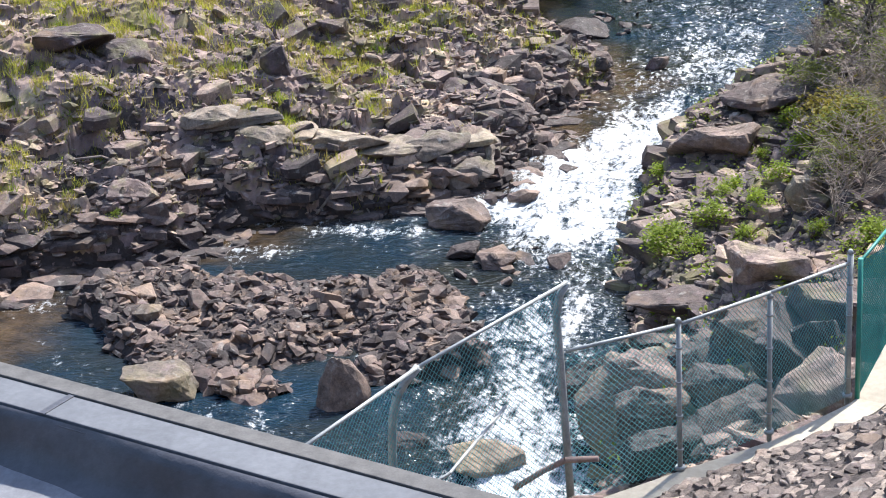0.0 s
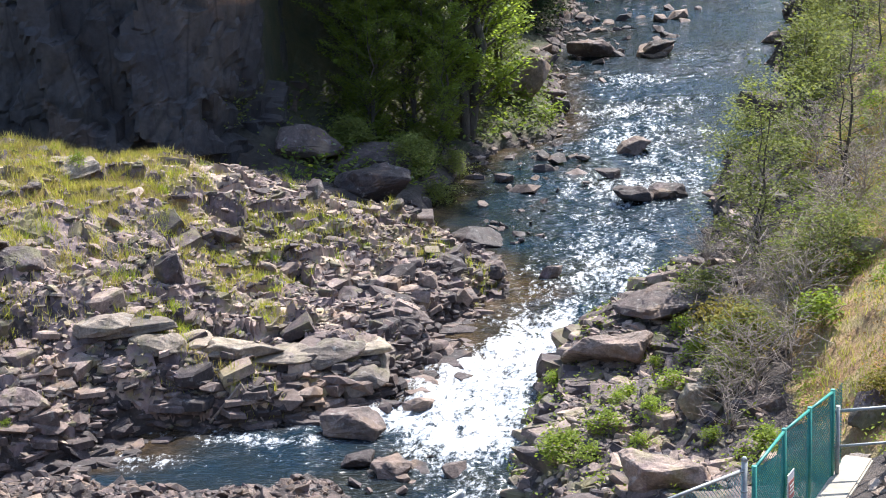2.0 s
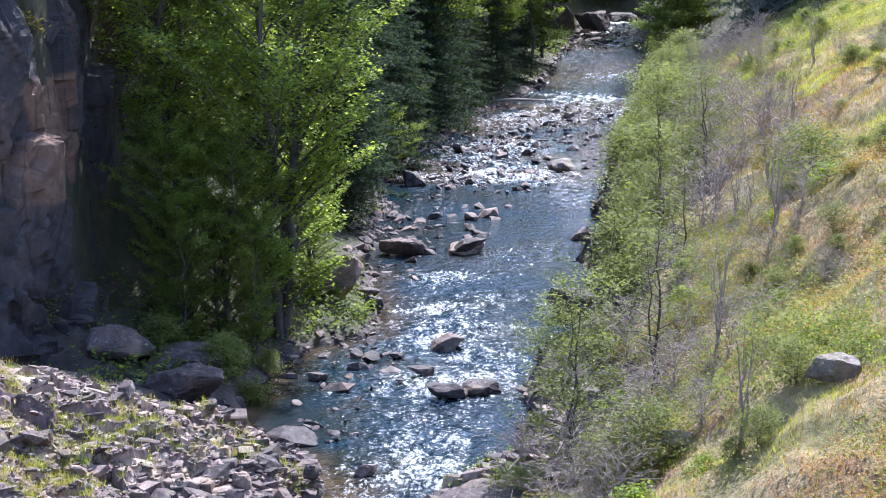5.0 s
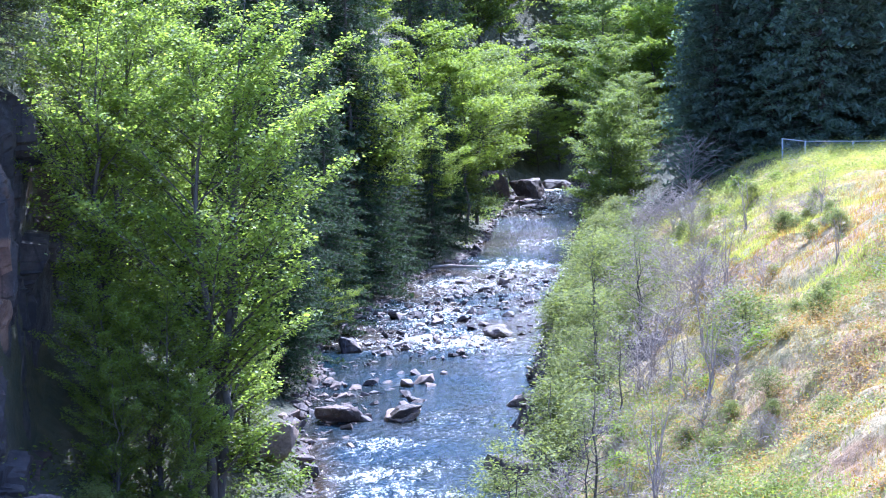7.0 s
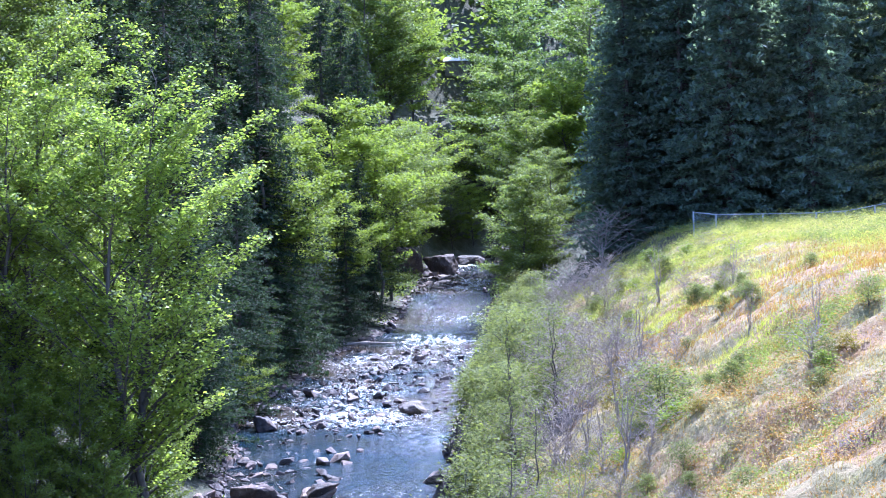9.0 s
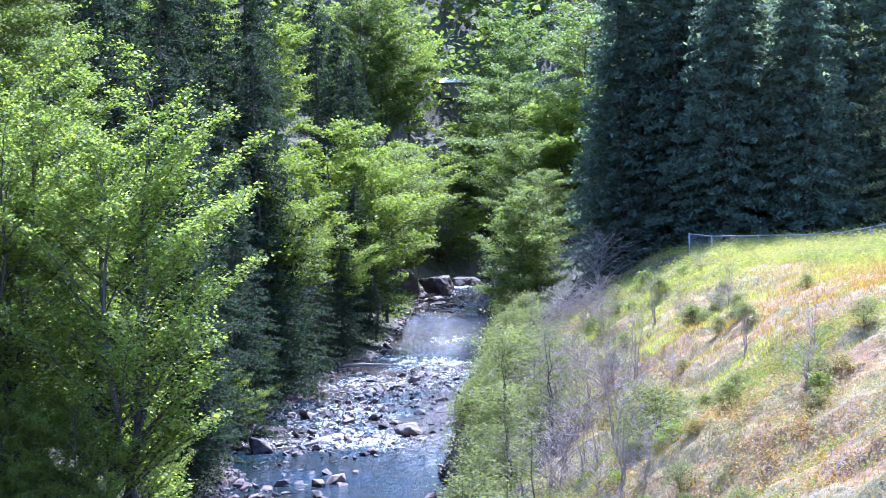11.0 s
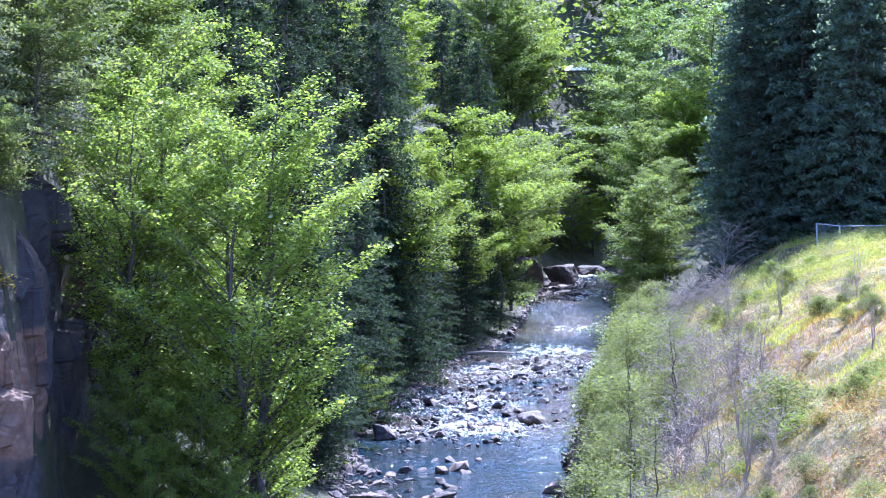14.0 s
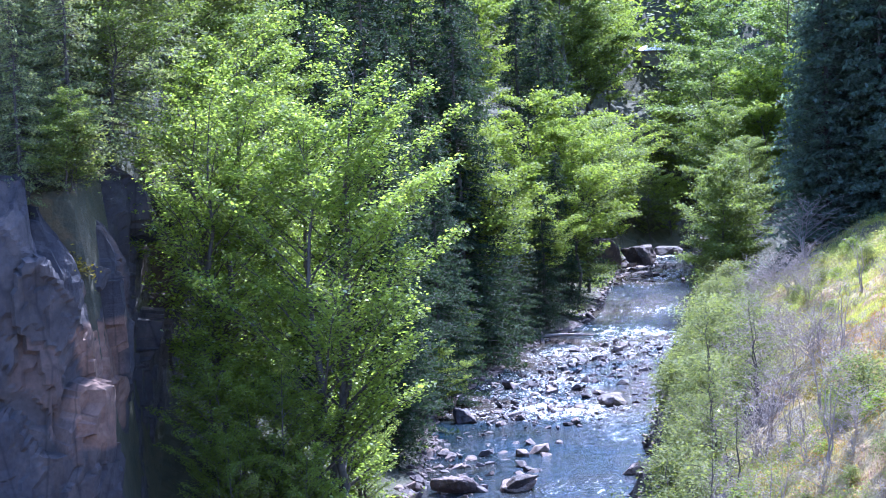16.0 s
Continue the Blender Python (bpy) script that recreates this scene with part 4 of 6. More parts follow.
cz = 1.2 + Hh + 0.25 * fbm(S, Hh, 0.9, 3, 65)
idx = np.arange(S.size).reshape(S.shape)
q = np.stack([idx[:-1, :-1], idx[:-1, 1:], idx[1:, 1:], idx[1:, :-1]], -1).reshape(-1, 4)
me = mesh_np("cliff", np.stack([cx + nx * out, cy + ny * out, cz], -1).reshape(-1, 3), q)
px_ = cx + nx * out
rust = 0.85 * (px_ > -14.55) * (px_ < -13.3 + 0.2 * (9.9 - cz)) * (cz > 6.6) * (cz < 10.3) * (cy < 65) + 0.3 * (k2 > 0.85)
me.attributes.new("rust", "FLOAT", "POINT").data.foreach_set("value", rust.astype(np.float32).ravel())
tagged(attach("cliff", me, CLIFF), "shaded fractured grey cliff with rusty faces", "cliff", kind="structure")


# ---- trees and shrubs ----
def leaves(centres, size, r, up=0.5, slim=0.6, droop=0.0):
    """Diamond shaped leaves of four corners at the places given."""
    n = len(centres)
    nor = r.normal(size=(n, 3))
    nor[:, 2] = np.abs(nor[:, 2]) + up
    nor /= np.linalg.norm(nor, axis=1)[:, None]
    a = r.normal(size=(n, 3))
    a -= (a * nor).sum(1)[:, None] * nor
    a /= np.linalg.norm(a, axis=1)[:, None] + 1e-9
    a[:, 2] -= droop
    b = np.cross(nor, a)
    s = size * r.uniform(0.6, 1.3, n)[:, None]
    v = np.stack([centres - a * s * 0.5, centres + b * s * 0.5 * slim - a * s * 0.08, centres + a * s * 0.5 - nor * s * 0.12, centres - b * s * 0.5 * slim - a * s * 0.08], 1)
    return v.reshape(-1, 3), np.arange(4 * n).reshape(-1, 4)


def fan_of(r, o, mid, tip, L, rr, rod_to):
    """Side twigs that make a limb a flat, pointed fan: the ends of each."""
    made = []
    along = (tip - o) / np.linalg.norm(tip - o)
    side = np.array([-along[1], along[0], 0.0])
    n = max(6, int(L * 3.6))
    for j in range(n):
        u = 0.14 + 0.86 * (j + r.uniform()) / n
        b = o + (mid - o) * min(u / 0.55, 1) + (tip - mid) * max(u - 0.55, 0) / 0.45
        way = along * r.uniform(0.6, 1.1) + side * (1, -1)[j % 2] * r.uniform(0.3, 1.0) + np.array([0, 0, r.normal() * 0.14 + 0.05])
        e = b + way * L * (0.16 + 0.36 * (1.05 - u)) * r.uniform(0.7, 1.2)
        rod_to(b, e, rr * 0.2 + 0.004, 0.004)
        made.append((b, e))
    return made


def limbs_of(r, height, spread, base, n_limbs, profile, rise=0.35, stems=1, fan=False, twig=0.004):
    """Limb and twig rods of a broadleaf tree, and the places of its leaf sprays."""
    P0, P1, R0, R1, sprays, stem_rods = [], [], [], [], [], []

    def rod_to(a, b, ra, rb):
        P0.append(a), P1.append(b), R0.append(ra), R1.append(rb)

    for stem in range(stems):
        lean = np.array([r.normal() * 0.05, r.normal() * 0.05, 0]) + (0 if stems == 1 else np.array([math.cos(stem * 2.4), math.sin(stem * 2.4), 0]) * (0.12 if height < 8 else 0.1))
        hh = height * r.uniform(0.85, 1.0) if stem else height
        pts = [np.zeros(3) + lean * 1.5]
        for k in range(1, 10):
            pts.append(np.array([0, 0, hh * k / 9]) + lean * hh * k / 9 + r.normal(size=3) * (0.012 * height, 0.012 * height, 0))
        rad = height * 0.011 * (1 - np.linspace(0, 0.93, 10))
        for k in range(9):
            rod_to(pts[k], pts[k + 1], rad[k], rad[k + 1])
            stem_rods.append(len(P0) - 1)
        for i in range(n_limbs // stems):
            fr = base + (1 - base) * (i + r.uniform()) / (n_limbs // stems)
            k = min(int(fr * 9), 8)
            o = pts[k] + (pts[k + 1] - pts[k]) * (fr * 9 - k)
            az = i * 2.4 + r.normal() * 0.4
            L = spread * profile(fr) * r.uniform(0.5, 1.2)
            dirn = np.array([math.cos(az), math.sin(az), rise + r.normal() * 0.12])
            mid, tip = o + dirn * L * 0.55, o + dirn * L + np.array([0, 0, -0.12 * L])
            rr = max(rad[k] * 0.45, 1.6 * twig)
            rod_to(o, mid, rr, rr * 0.6), rod_to(mid, tip, rr * 0.6, rr * 0.15)
            if fan:
                sprays += fan_of(r, o, mid, tip, L, rr, rod_to)
                continue
            for j in range(max(3, int(L * 2.0))):
                u = r.uniform(0.45, 1.08)
                b = o + (mid - o) * min(u / 0.55, 1) + (tip - mid) * max(u - 0.55, 0) / 0.45
                off = r.normal(size=3) * (0.19 * L, 0.19 * L, 0.09 * L)
                rod_to(b, b + off, rr * 0.2 + twig, twig)
                sprays.append(b + off)
    return (np.array(P0), np.array(P1), np.array(R0), np.array(R1)), np.array(sprays), stem_rods


def tube(pts, rad, sides=6):
    """One unbroken tapered stem along a line of places."""
    a = np.arange(sides) * 2 * np.pi / sides
    ring = np.column_stack([np.cos(a), np.sin(a), np.zeros(sides)])
    v = (np.asarray(pts)[:, None] + ring[None] * np.asarray(rad)[:, None, None]).reshape(-1, 3)
    k = np.arange(sides)
    f = np.stack([k, (k + 1) % sides, sides + (k + 1) % sides, sides + k], 1)
    return v, (f[None] + (np.arange(len(pts) - 1) * sides)[:, None, None]).reshape(-1, 4)


def wood_of(thing, rods, stem_rods, bark, per_stem):
    """The trunk, or each of several stems, and the limbs and twigs as a part of the first."""
    is_stem = np.zeros(len(rods[0]), bool)
    is_stem[stem_rods] = True
    first = None
    for i in range(0, len(stem_rods), per_stem):
        q = stem_rods[i:i + per_stem]
        v, f = tube(np.r_[rods[0][q], rods[1][q[-1:]]], np.r_[rods[2][q], rods[3][q[-1:]]])
        trunk = attach("trunk" if len(stem_rods) == per_stem else "stem", mesh_np("trunk", v, f, True), bark, thing)
        first = first or trunk
    v, f = prisms(*[q[~is_stem] for q in rods], sides=3)
    tagged(attach("branchwork", mesh_np("branchwork", v, f, True), bark, first), kind="stuff")


def broad_tree(seed, height, spread, base, n_limbs, per, leaf, material, profile, name="tree", rise=0.35, stems=1, flat=0.42, puff=0.5, bark=None, fan=False):
    r = np.random.default_rng(seed)
    rods, sprays, stem_rods = limbs_of(r, height, spread, base, n_limbs, profile, rise, stems, fan, 0.004 if per else 0.006)
    thing = new(name)
    wood_of(thing, rods, stem_rods, bark or BARK, 9)
    if fan:
        n = len(sprays) * per
        q = np.repeat(sprays, per, 0)
        u = (np.floor(r.uniform(0.3, 3.3, (n, 1))) + 0.25) / 3.0
        c = q[:, 0] + (q[:, 1] - q[:, 0]) * u + r.normal(size=(n, 3)) * (puff, puff, puff * flat)
        v, f = leaves(c, leaf, r, 1.5, 0.75)
        attach("crown", mesh_np("crown", v, f), material, thing)
    elif per:
        c = np.repeat(sprays, per, 0) + r.normal(size=(len(sprays) * per, 3)) * (puff, puff, puff * flat)
        v, f = leaves(c, leaf, r, 1.5)
        attach("crown", mesh_np("crown", v, f), material, thing)
    return thing


def conifer(seed, height, spread, base, material, whorls=26, per=7, leaf=0.42, name="pine_tree", sparse=1.0, thick=8):
    r = np.random.default_rng(seed)
    P0, P1, R0, R1, C = [], [], [], [], []
    pts = np.array([[r.normal() * 0.05, r.normal() * 0.05, height * k / 8] for k in range(9)])
    rad = height * 0.011 * (1 - np.linspace(0, 0.95, 9))
    for k in range(8):
        P0.append(pts[k]), P1.append(pts[k + 1]), R0.append(rad[k]), R1.append(rad[k + 1])
    for i in range(whorls):
        fr = base + (1 - base) * i / whorls
        for j in range(per):
            if r.uniform() > sparse:
                continue
            az = r.uniform(0, 6.28)
            L = spread * (1 - fr) ** 0.7 * r.uniform(0.6, 1.15) + 0.3
            o = np.array([0, 0, height * fr + r.normal() * 0.2])
            tip = o + np.array([math.cos(az) * L, math.sin(az) * L, -0.18 * L + r.normal() * 0.1])
            P0.append(o), P1.append(tip), R0.append(0.035), R1.append(0.008)
            m = max(4, int(L * thick))
            u = r.uniform(0.2, 1.0, m)[:, None]
            side = np.array([-math.sin(az), math.cos(az), 0])
            C.append(o + (tip - o) * u + side * (r.normal(size=(m, 1)) * 0.32 * (1.1 - u) * L * 0.6) + r.normal(size=(m, 3)) * 0.08)
    thing = new(name)
    wood_of(thing, [np.array(q) for q in (P0, P1, R0, R1)], list(range(8)), BARK, 8)
    v, f = leaves(np.concatenate(C), leaf, r, 1.2, 0.42, 0.25)
    attach("crown", mesh_np("crown", v, f), material, thing)
    return thing


def oval(fr):
    return 0.35 + 0.75 * math.sin(math.pi * min(max(fr, 0.06), 0.96)) ** 0.8


def dome(fr):
    return 1.05 - 0.75 * fr ** 2


def stand(ob, x, y, spin, size, sink=0.1, lean=0.0):
    return pose(x, y, float(ground_z(x, y)) - sink, lean, 0, spin) @ Matrix.Scale(size, 4)


def put(ob, x, y, spin=0.0, size=1.0, lean=0.0):
    ob.matrix_basis = stand(ob, x, y, spin, size, 0.1, lean)
    return ob


def another(ob, x, y, spin=0.0, size=1.0, lean=0.0):
    m = stand(ob, x, y, spin, size, 0.1, lean)
    c = copy_thing(ob, m)
    c.matrix_basis = m
    return c


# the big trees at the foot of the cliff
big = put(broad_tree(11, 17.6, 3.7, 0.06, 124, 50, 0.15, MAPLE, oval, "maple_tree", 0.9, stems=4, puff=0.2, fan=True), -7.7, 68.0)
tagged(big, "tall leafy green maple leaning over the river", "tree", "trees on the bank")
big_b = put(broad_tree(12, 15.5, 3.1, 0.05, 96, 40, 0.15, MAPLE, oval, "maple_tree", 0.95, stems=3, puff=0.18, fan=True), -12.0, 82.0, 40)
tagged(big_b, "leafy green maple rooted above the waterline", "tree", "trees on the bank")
# the 0.95 maple at (-11.5, 69.5) is added to block sun from the cliff
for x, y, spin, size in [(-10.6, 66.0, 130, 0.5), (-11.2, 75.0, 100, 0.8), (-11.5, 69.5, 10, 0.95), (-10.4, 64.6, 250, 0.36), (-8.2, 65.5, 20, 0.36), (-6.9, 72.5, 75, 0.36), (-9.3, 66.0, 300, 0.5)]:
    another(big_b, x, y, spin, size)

# dark spruces; the first four are added to cover sunlit bank as shade
SPRUCES = [(-1.8, 134, 0.6), (0.4, 139.5, 0.55), (1.6, 146, 0.6), (-3.2, 131, 0.65), (-6.8, 90, 0.62), (-9.8, 92, 0.9), (-7.4, 102.5, 0.9), (-10.4, 105, 1.1), (-5.6, 109.5, 0.75), (-9.6, 117, 1.15), (-4.4, 127, 0.9), (-7.5, 130, 1.2), (-7.2, 96, 0.75), (-8.6, 99, 0.9), (-7.1, 106, 0.85), (-7.8, 111, 1.0), (-6.2, 115, 0.9), (-5.6, 122, 1.0)]
# forest trees: a few kinds, then repeats
FOREST = dict(puff=0.26, fan=True, name="forest_tree", rise=0.6)
kinds = [tagged(put(broad_tree(21, 15, 4.4, 0.36, 44, 50, 0.175, LEAF, oval, **FOREST), -21, 99), "leafy green tree in the riverside forest", "tree", "forest trees"),
         tagged(put(broad_tree(22, 12, 3.8, 0.36, 42, 50, 0.175, LEAF_BRIGHT, oval, **FOREST), -3.6, 125, 0, 1.15), "bright yellow-green tree in the riverside forest", "tree", "forest trees"),
         tagged(put(broad_tree(23, 17, 4.6, 0.36, 44, 50, 0.175, LEAF_PALE, oval, **FOREST), -20, 104), "pale silvery green tree in the riverside forest", "tree", "forest trees"),
         tagged(put(broad_tree(24, 9, 3.6, 0.08, 40, 50, 0.17, LEAF, dome, **FOREST), 13.2, 146), "low spreading tree hanging over the water", "tree", "forest trees")]
far_kinds = [tagged(put(broad_tree(25, 15, 4.4, 0.12, 40, 32, 0.23, LEAF, oval, **FOREST), -16, 165), "leafy green tree in the far forest", "tree", "forest trees"),
             tagged(put(broad_tree(26, 12, 3.8, 0.12, 38, 32, 0.23, LEAF_BRIGHT, oval, **FOREST), -9, 172), "bright yellow-green tree in the far forest", "tree", "forest trees"),
             tagged(put(broad_tree(27, 17, 4.6, 0.15, 40, 32, 0.23, LEAF_PALE, oval, **FOREST), -22, 178), "pale green tree in the far forest", "tree", "forest trees")]
far_kinds.append(far_kinds[1])
pine = tagged(put(conifer(31, 14, 3.2, 0.05, NEEDLE, 34, 8, 0.23, "pine_tree", 1.0, 20), -19.5, 73.0), "tall pine standing on top of the cliff", "pine", "pines")
hemlock = tagged(put(conifer(32, 25, 4.6, 0.03, NEEDLE_HAZY, 52, 10, 0.42, "hemlock_tree", 1.0, 15), 27, 140), "dense dark hemlock beside the track", "hemlock", "hemlocks")
spruce = tagged(put(conifer(33, 20, 3.6, 0.03, SPRUCE, 40, 9, 0.28, "spruce_tree", 1.0, 18), -7.5, 92), "dark green spruce between the leafy trees", "spruce", "spruces")

r = np.random.default_rng(5)
spots = [(14.47, 237.55), (14.04, 230.42)]


def free(x, y, gap):
    for a, b in spots:
        if (a - x) ** 2 + (b - y) ** 2 < gap * gap:
            return False
    spots.append((x, y))
    return True


for n_, (x0, x1, y0, y1), gap, mix_ in [
        (9, (-36, -17, 80, 94), 3.4, (4, 4, 0, 2)), (50, (-42, 4, 84, 150), 4.2, (0, 0, 1, 2, 5, 5, 5)), (24, (-30, 10, 150, 215), 5.0, (0, 1, 2, 1, 5)),
        (40, (25, 78, 132, 180), 4.2, (5, 5, 5, 5, 2)), (34, (8, 60, 176, 235), 5.2, (0, 1, 2, 2, 1)), (20, (-60, 70, 235, 300), 9.0, (0, 1, 2, 4, 5))]:
    made, tries = 0, 0
    while made < n_ and tries < 4000:
        tries += 1
        x, y = r.uniform(x0, x1), r.uniform(y0, y1)
        a, b = banks(np.float64(x), np.float64(y))
        if max(a, b) < 1.5 or (y < 96 and x > -15) or not free(x, y, gap):
            continue
        k = mix_[r.integers(len(mix_))]
        if (0 < a < 11 and y < 152 and k != 5) or (abs(math.atan2(x, y) - 0.061) < 0.012 and 150 < y < 238):
            continue
        src = ((kinds if y < 140 else far_kinds) + [pine, spruce if x < 6 else hemlock])[k]
        another(src, x, y, r.uniform(0, 360), r.uniform(0.8, 1.25))
        made += 1
for x, y, k, size in [(-16.0, 62.8, 4, 0.42), (-18.5, 63.5, 4, 0.5), (-21, 62.6, 4, 0.4), (-23.5, 64, 4, 0.5), (-15.2, 65.5, 4, 0.62), (-17.2, 67, 4, 0.7), (-15.5, 86, 0, 0.85), (-13.8, 91, 2, 0.85), (-19, 80, 0, 0.8), (-14.8, 70.0, 4, 0.85), (-16.4, 72.0, 4, 1.0), (-18.6, 70.0, 4, 0.9), (-15.6, 77.0, 4, 1.0), (-20, 67.5, 2, 0.45), (-15.0, 63.6, 3, 0.35), (-22, 66.5, 3, 0.5), (-26, 64.5, 4, 0.5), (-14.6, 69, 0, 0.55)]:
    another((kinds + [pine])[k], x, y, 50 * x, size)
for x, y, size in SPRUCES:
    another(spruce, x, y, 47 * x, size)
for x, y in [(23, 132), (27, 129.5), (31.5, 131), (20.5, 140), (24.5, 137), (29, 136), (34, 134), (19.6, 134), (22, 135), (25.4, 127.5), (30.5, 127.0)]:
    another(hemlock, x, y, 61 * x, 0.9)
boughs = tagged(put(conifer(34, 15, 5.6, 0.04, NEEDLE, 15, 6, 0.3, "pine_tree", 0.75, 18), 36.5, 125.5), "open grey pine with long level boughs", "pine", "pines")
another(boughs, 42.0, 128.0, 80, 1.1)
another(boughs, 39.0, 136.0, 200, 1.2)
# trees leaning out over the river
for x, y, k, size in [(-5.3, 105, 1, 0.38), (0.2, 141.5, 1, 0.72), (2.9, 150, 1, 1.15), (-5.0, 116, 3, 0.45), (2.6, 158, 3, 0.9), (4, 163, 0, 0.9), (4.5, 178, 3, 1.0), (7, 196, 1, 1.1), (14.4, 149, 3, 0.8), (16.4, 152, 0, 0.6), (16.5, 163, 3, 0.9), (17, 176, 0, 0.8), (20, 188, 1, 1.0), (6.2, 216, 2, 1.0), (9.2, 207, 1, 0.5), (11.8, 208, 0, 0.5), (14.2, 211, 1, 0.55), (6, 216, 0, 1.1), (18, 218, 1, 1.2)]:
    another((kinds if y < 165 else far_kinds)[k], x, y, 77 * x, size)

# woods on the hills: nearer ones with finer leaves
def woods(count, y0, y1, per, leaf, material, label, r, pointed):
    C = []
    for k in range(count):
        y = y0 + (y1 - y0) * r.uniform() ** 1.25
        x = r.uniform(-0.40, 0.42) * y
        if abs(x / y - 0.061) < 0.009 and y < 240:
            continue
        z = float(ground_z(x, y)) - 0.5
        hh, w = r.uniform(9, 16), r.uniform(2.8, 4.8)
        u = r.normal(size=(per, 3))
        u /= np.linalg.norm(u, axis=1)[:, None]
        if r.uniform() < pointed:
            t_ = r.uniform(size=(per, 1)) ** 1.3
            q = np.concatenate([u[:, :2] * w * 0.8 * (1.02 - t_), t_ * hh * 1.3], 1)
        else:
            lump = 0.75 + 0.3 * np.sin(u @ r.normal(size=3) * 4)[:, None]
            q = u * (w, w, hh * 0.48) * lump * r.uniform(0.75, 1.05, (per, 1)) + (0, 0, hh * 0.52)
        C.append(q + (x, y, z))
    v, f = leaves(np.concatenate(C), leaf, r, 1.0, 0.8)
    tagged(attach("far_woods", mesh_np("far_woods", v, f), material), label, "woods", kind="stuff")


woods(300, 228, 360, 260, 0.85, LEAF, "green broadleaf woods on the slope", r, 0.1)
woods(190, 235, 380, 260, 0.85, LEAF_PALE, "pale green woods on the slope", r, 0.2)
woods(120, 235, 420, 300, 0.8, NEEDLE_HAZY, "dark conifers among the woods", r, 1.0)
woods(520, 370, 950, 90, 2.1, LEAF_PALE, "distant mixed woods covering the hillside", r, 0.3)
woods(240, 380, 950, 90, 2.0, NEEDLE, "distant conifers covering the hillside", r, 1.0)

# saplings and shrubs on the right bank
sapling = tagged(put(broad_tree(41, 5.0, 1.2, 0.12, 44, 30, 0.105, OLIVE, oval, "sapling", 0.6, 2, 0.6, 0.17), 1.7, 46.2), "slender olive-green sapling with two stems", "sapling", "saplings")
thin = tagged(put(broad_tree(42, 5.2, 1.0, 0.2, 34, 5, 0.12, OLIVE, oval, "young_tree", 0.5, 1, 0.5, 0.25), 4.1, 50.4), "thin half-bare young tree on the slope", "young tree", "young trees")
bare = tagged(put(broad_tree(43, 3.6, 0.8, 0.25, 26, 0, 0.1, OLIVE, oval, "bare_tree", 1.1, 3, bark=TWIG), 6.2, 55), "leafless grey bush of upright stems", "bare bush", "bare bushes")
shrub = tagged(put(broad_tree(44, 1.5, 0.9, 0.05, 38, 26, 0.085, OLIVE, dome, "shrub", 0.6, 3, 0.7, 0.2), 3, 58), "olive leafy shrub with bare twigs", "shrub", "shrubs")
bright = tagged(put(broad_tree(45, 0.75, 0.5, 0.02, 16, 14, 0.11, LEAF_BRIGHT, dome, "bright_shrub", 0.5, 3, 0.7, 0.13), -2.6, 38), "small bright green bush among the rocks", "bush", "bright bushes")
brush = tagged(put(broad_tree(46, 1.5, 1.1, 0.03, 46, 0, 0.1, OLIVE, dome, "dry_brush", 0.8, 3, bark=TWIG), 2.6, 42.0), "tangle of dry grey brushwood", "brushwood", "brushwood")
yellow = tagged(put(broad_tree(47, 1.0, 0.7, 0.02, 20, 16, 0.12, YELLOW, dome, "yellow_shrub", 0.5, 3, 0.7, 0.15), 0.8, 42.6), "yellowing bush above the rocks", "bush", "yellow bushes")
another(bright, -3.02, 43.75, 0, 0.60)
another(bright, -1.63, 38.51, 71, 0.75)
another(bright, -1.97, 37.54, 142, 0.55)
another(bright, -0.74, 38.85, 213, 0.60)
another(bright, -0.08, 44.64, 284, 0.65)
another(bright, -0.70, 43.35, 355, 0.40)
another(bright, -2.23, 43.22, 66, 0.30)
another(bright, -14.86, 39.44, 137, 0.35)
another(bright, -13.98, 40.12, 208, 0.30)
another(yellow, 1.10, 39.96, 279, 1.04)
another(shrub, 0.85, 38.55, 350, 0.58)
another(shrub, 1.30, 39.84, 61, 0.72)
another(brush, 2.05, 38.43, 132, 1.02)
another(brush, 1.01, 38.02, 203, 1.02)
another(shrub, 2.32, 43.70, 274, 0.94)
another(shrub, 3.09, 42.19, 345, 1.01)
another(yellow, 3.68, 35.54, 56, 0.72)
another(sapling, 1.73, 49.32, 127, 0.78)
another(thin, 3.99, 50.01, 198, 0.83)
another(bare, 5.33, 47.34, 269, 0.78)
another(bare, 5.42, 55.20, 340, 0.68)
another(shrub, 3.75, 61.74, 51, 1.08)
another(brush, 3.68, 58.10, 122, 1.10)
another(brush, 3.54, 45.57, 193, 1.10)
another(brush, 2.02, 44.88, 264, 1.10)
another(bare, 8.50, 60.26, 335, 0.93)
another(bare, 8.31, 68.58, 46, 0.87)
another(sapling, 6.20, 72.53, 117, 0.88)
another(sapling, 8.72, 81.59, 188, 0.88)
another(shrub, 5.72, 81.95, 259, 1.58)
another(shrub, 7.10, 87.22, 330, 1.58)
another(shrub, 8.74, 97.16, 41, 1.87)
another(shrub, 10.76, 66.95, 112, 1.44)
another(brush, 11.26, 93.08, 183, 1.4)
another(brush, 11.11, 82.21, 254, 1.4)
another(bare, 12.07, 80.90, 325, 0.99)
another(brush, 16.73, 126.58, 36, 2.55)
another(sapling, 7.03, 82.47, 107, 1.09)
another(bright, -16.63, 51.80, 178, 0.60)
another(bright, -8.76, 51.01, 249, 0.40)
another(bright, -11.44, 55.44, 320, 0.45)
another(bright, 2.36, 34.38, 31, 0.50)
another(bright, 1.84, 34.36, 102, 0.60)
another(bright, 1.44, 35.67, 173, 0.80)
another(bright, 1.43, 33.77, 244, 0.70)
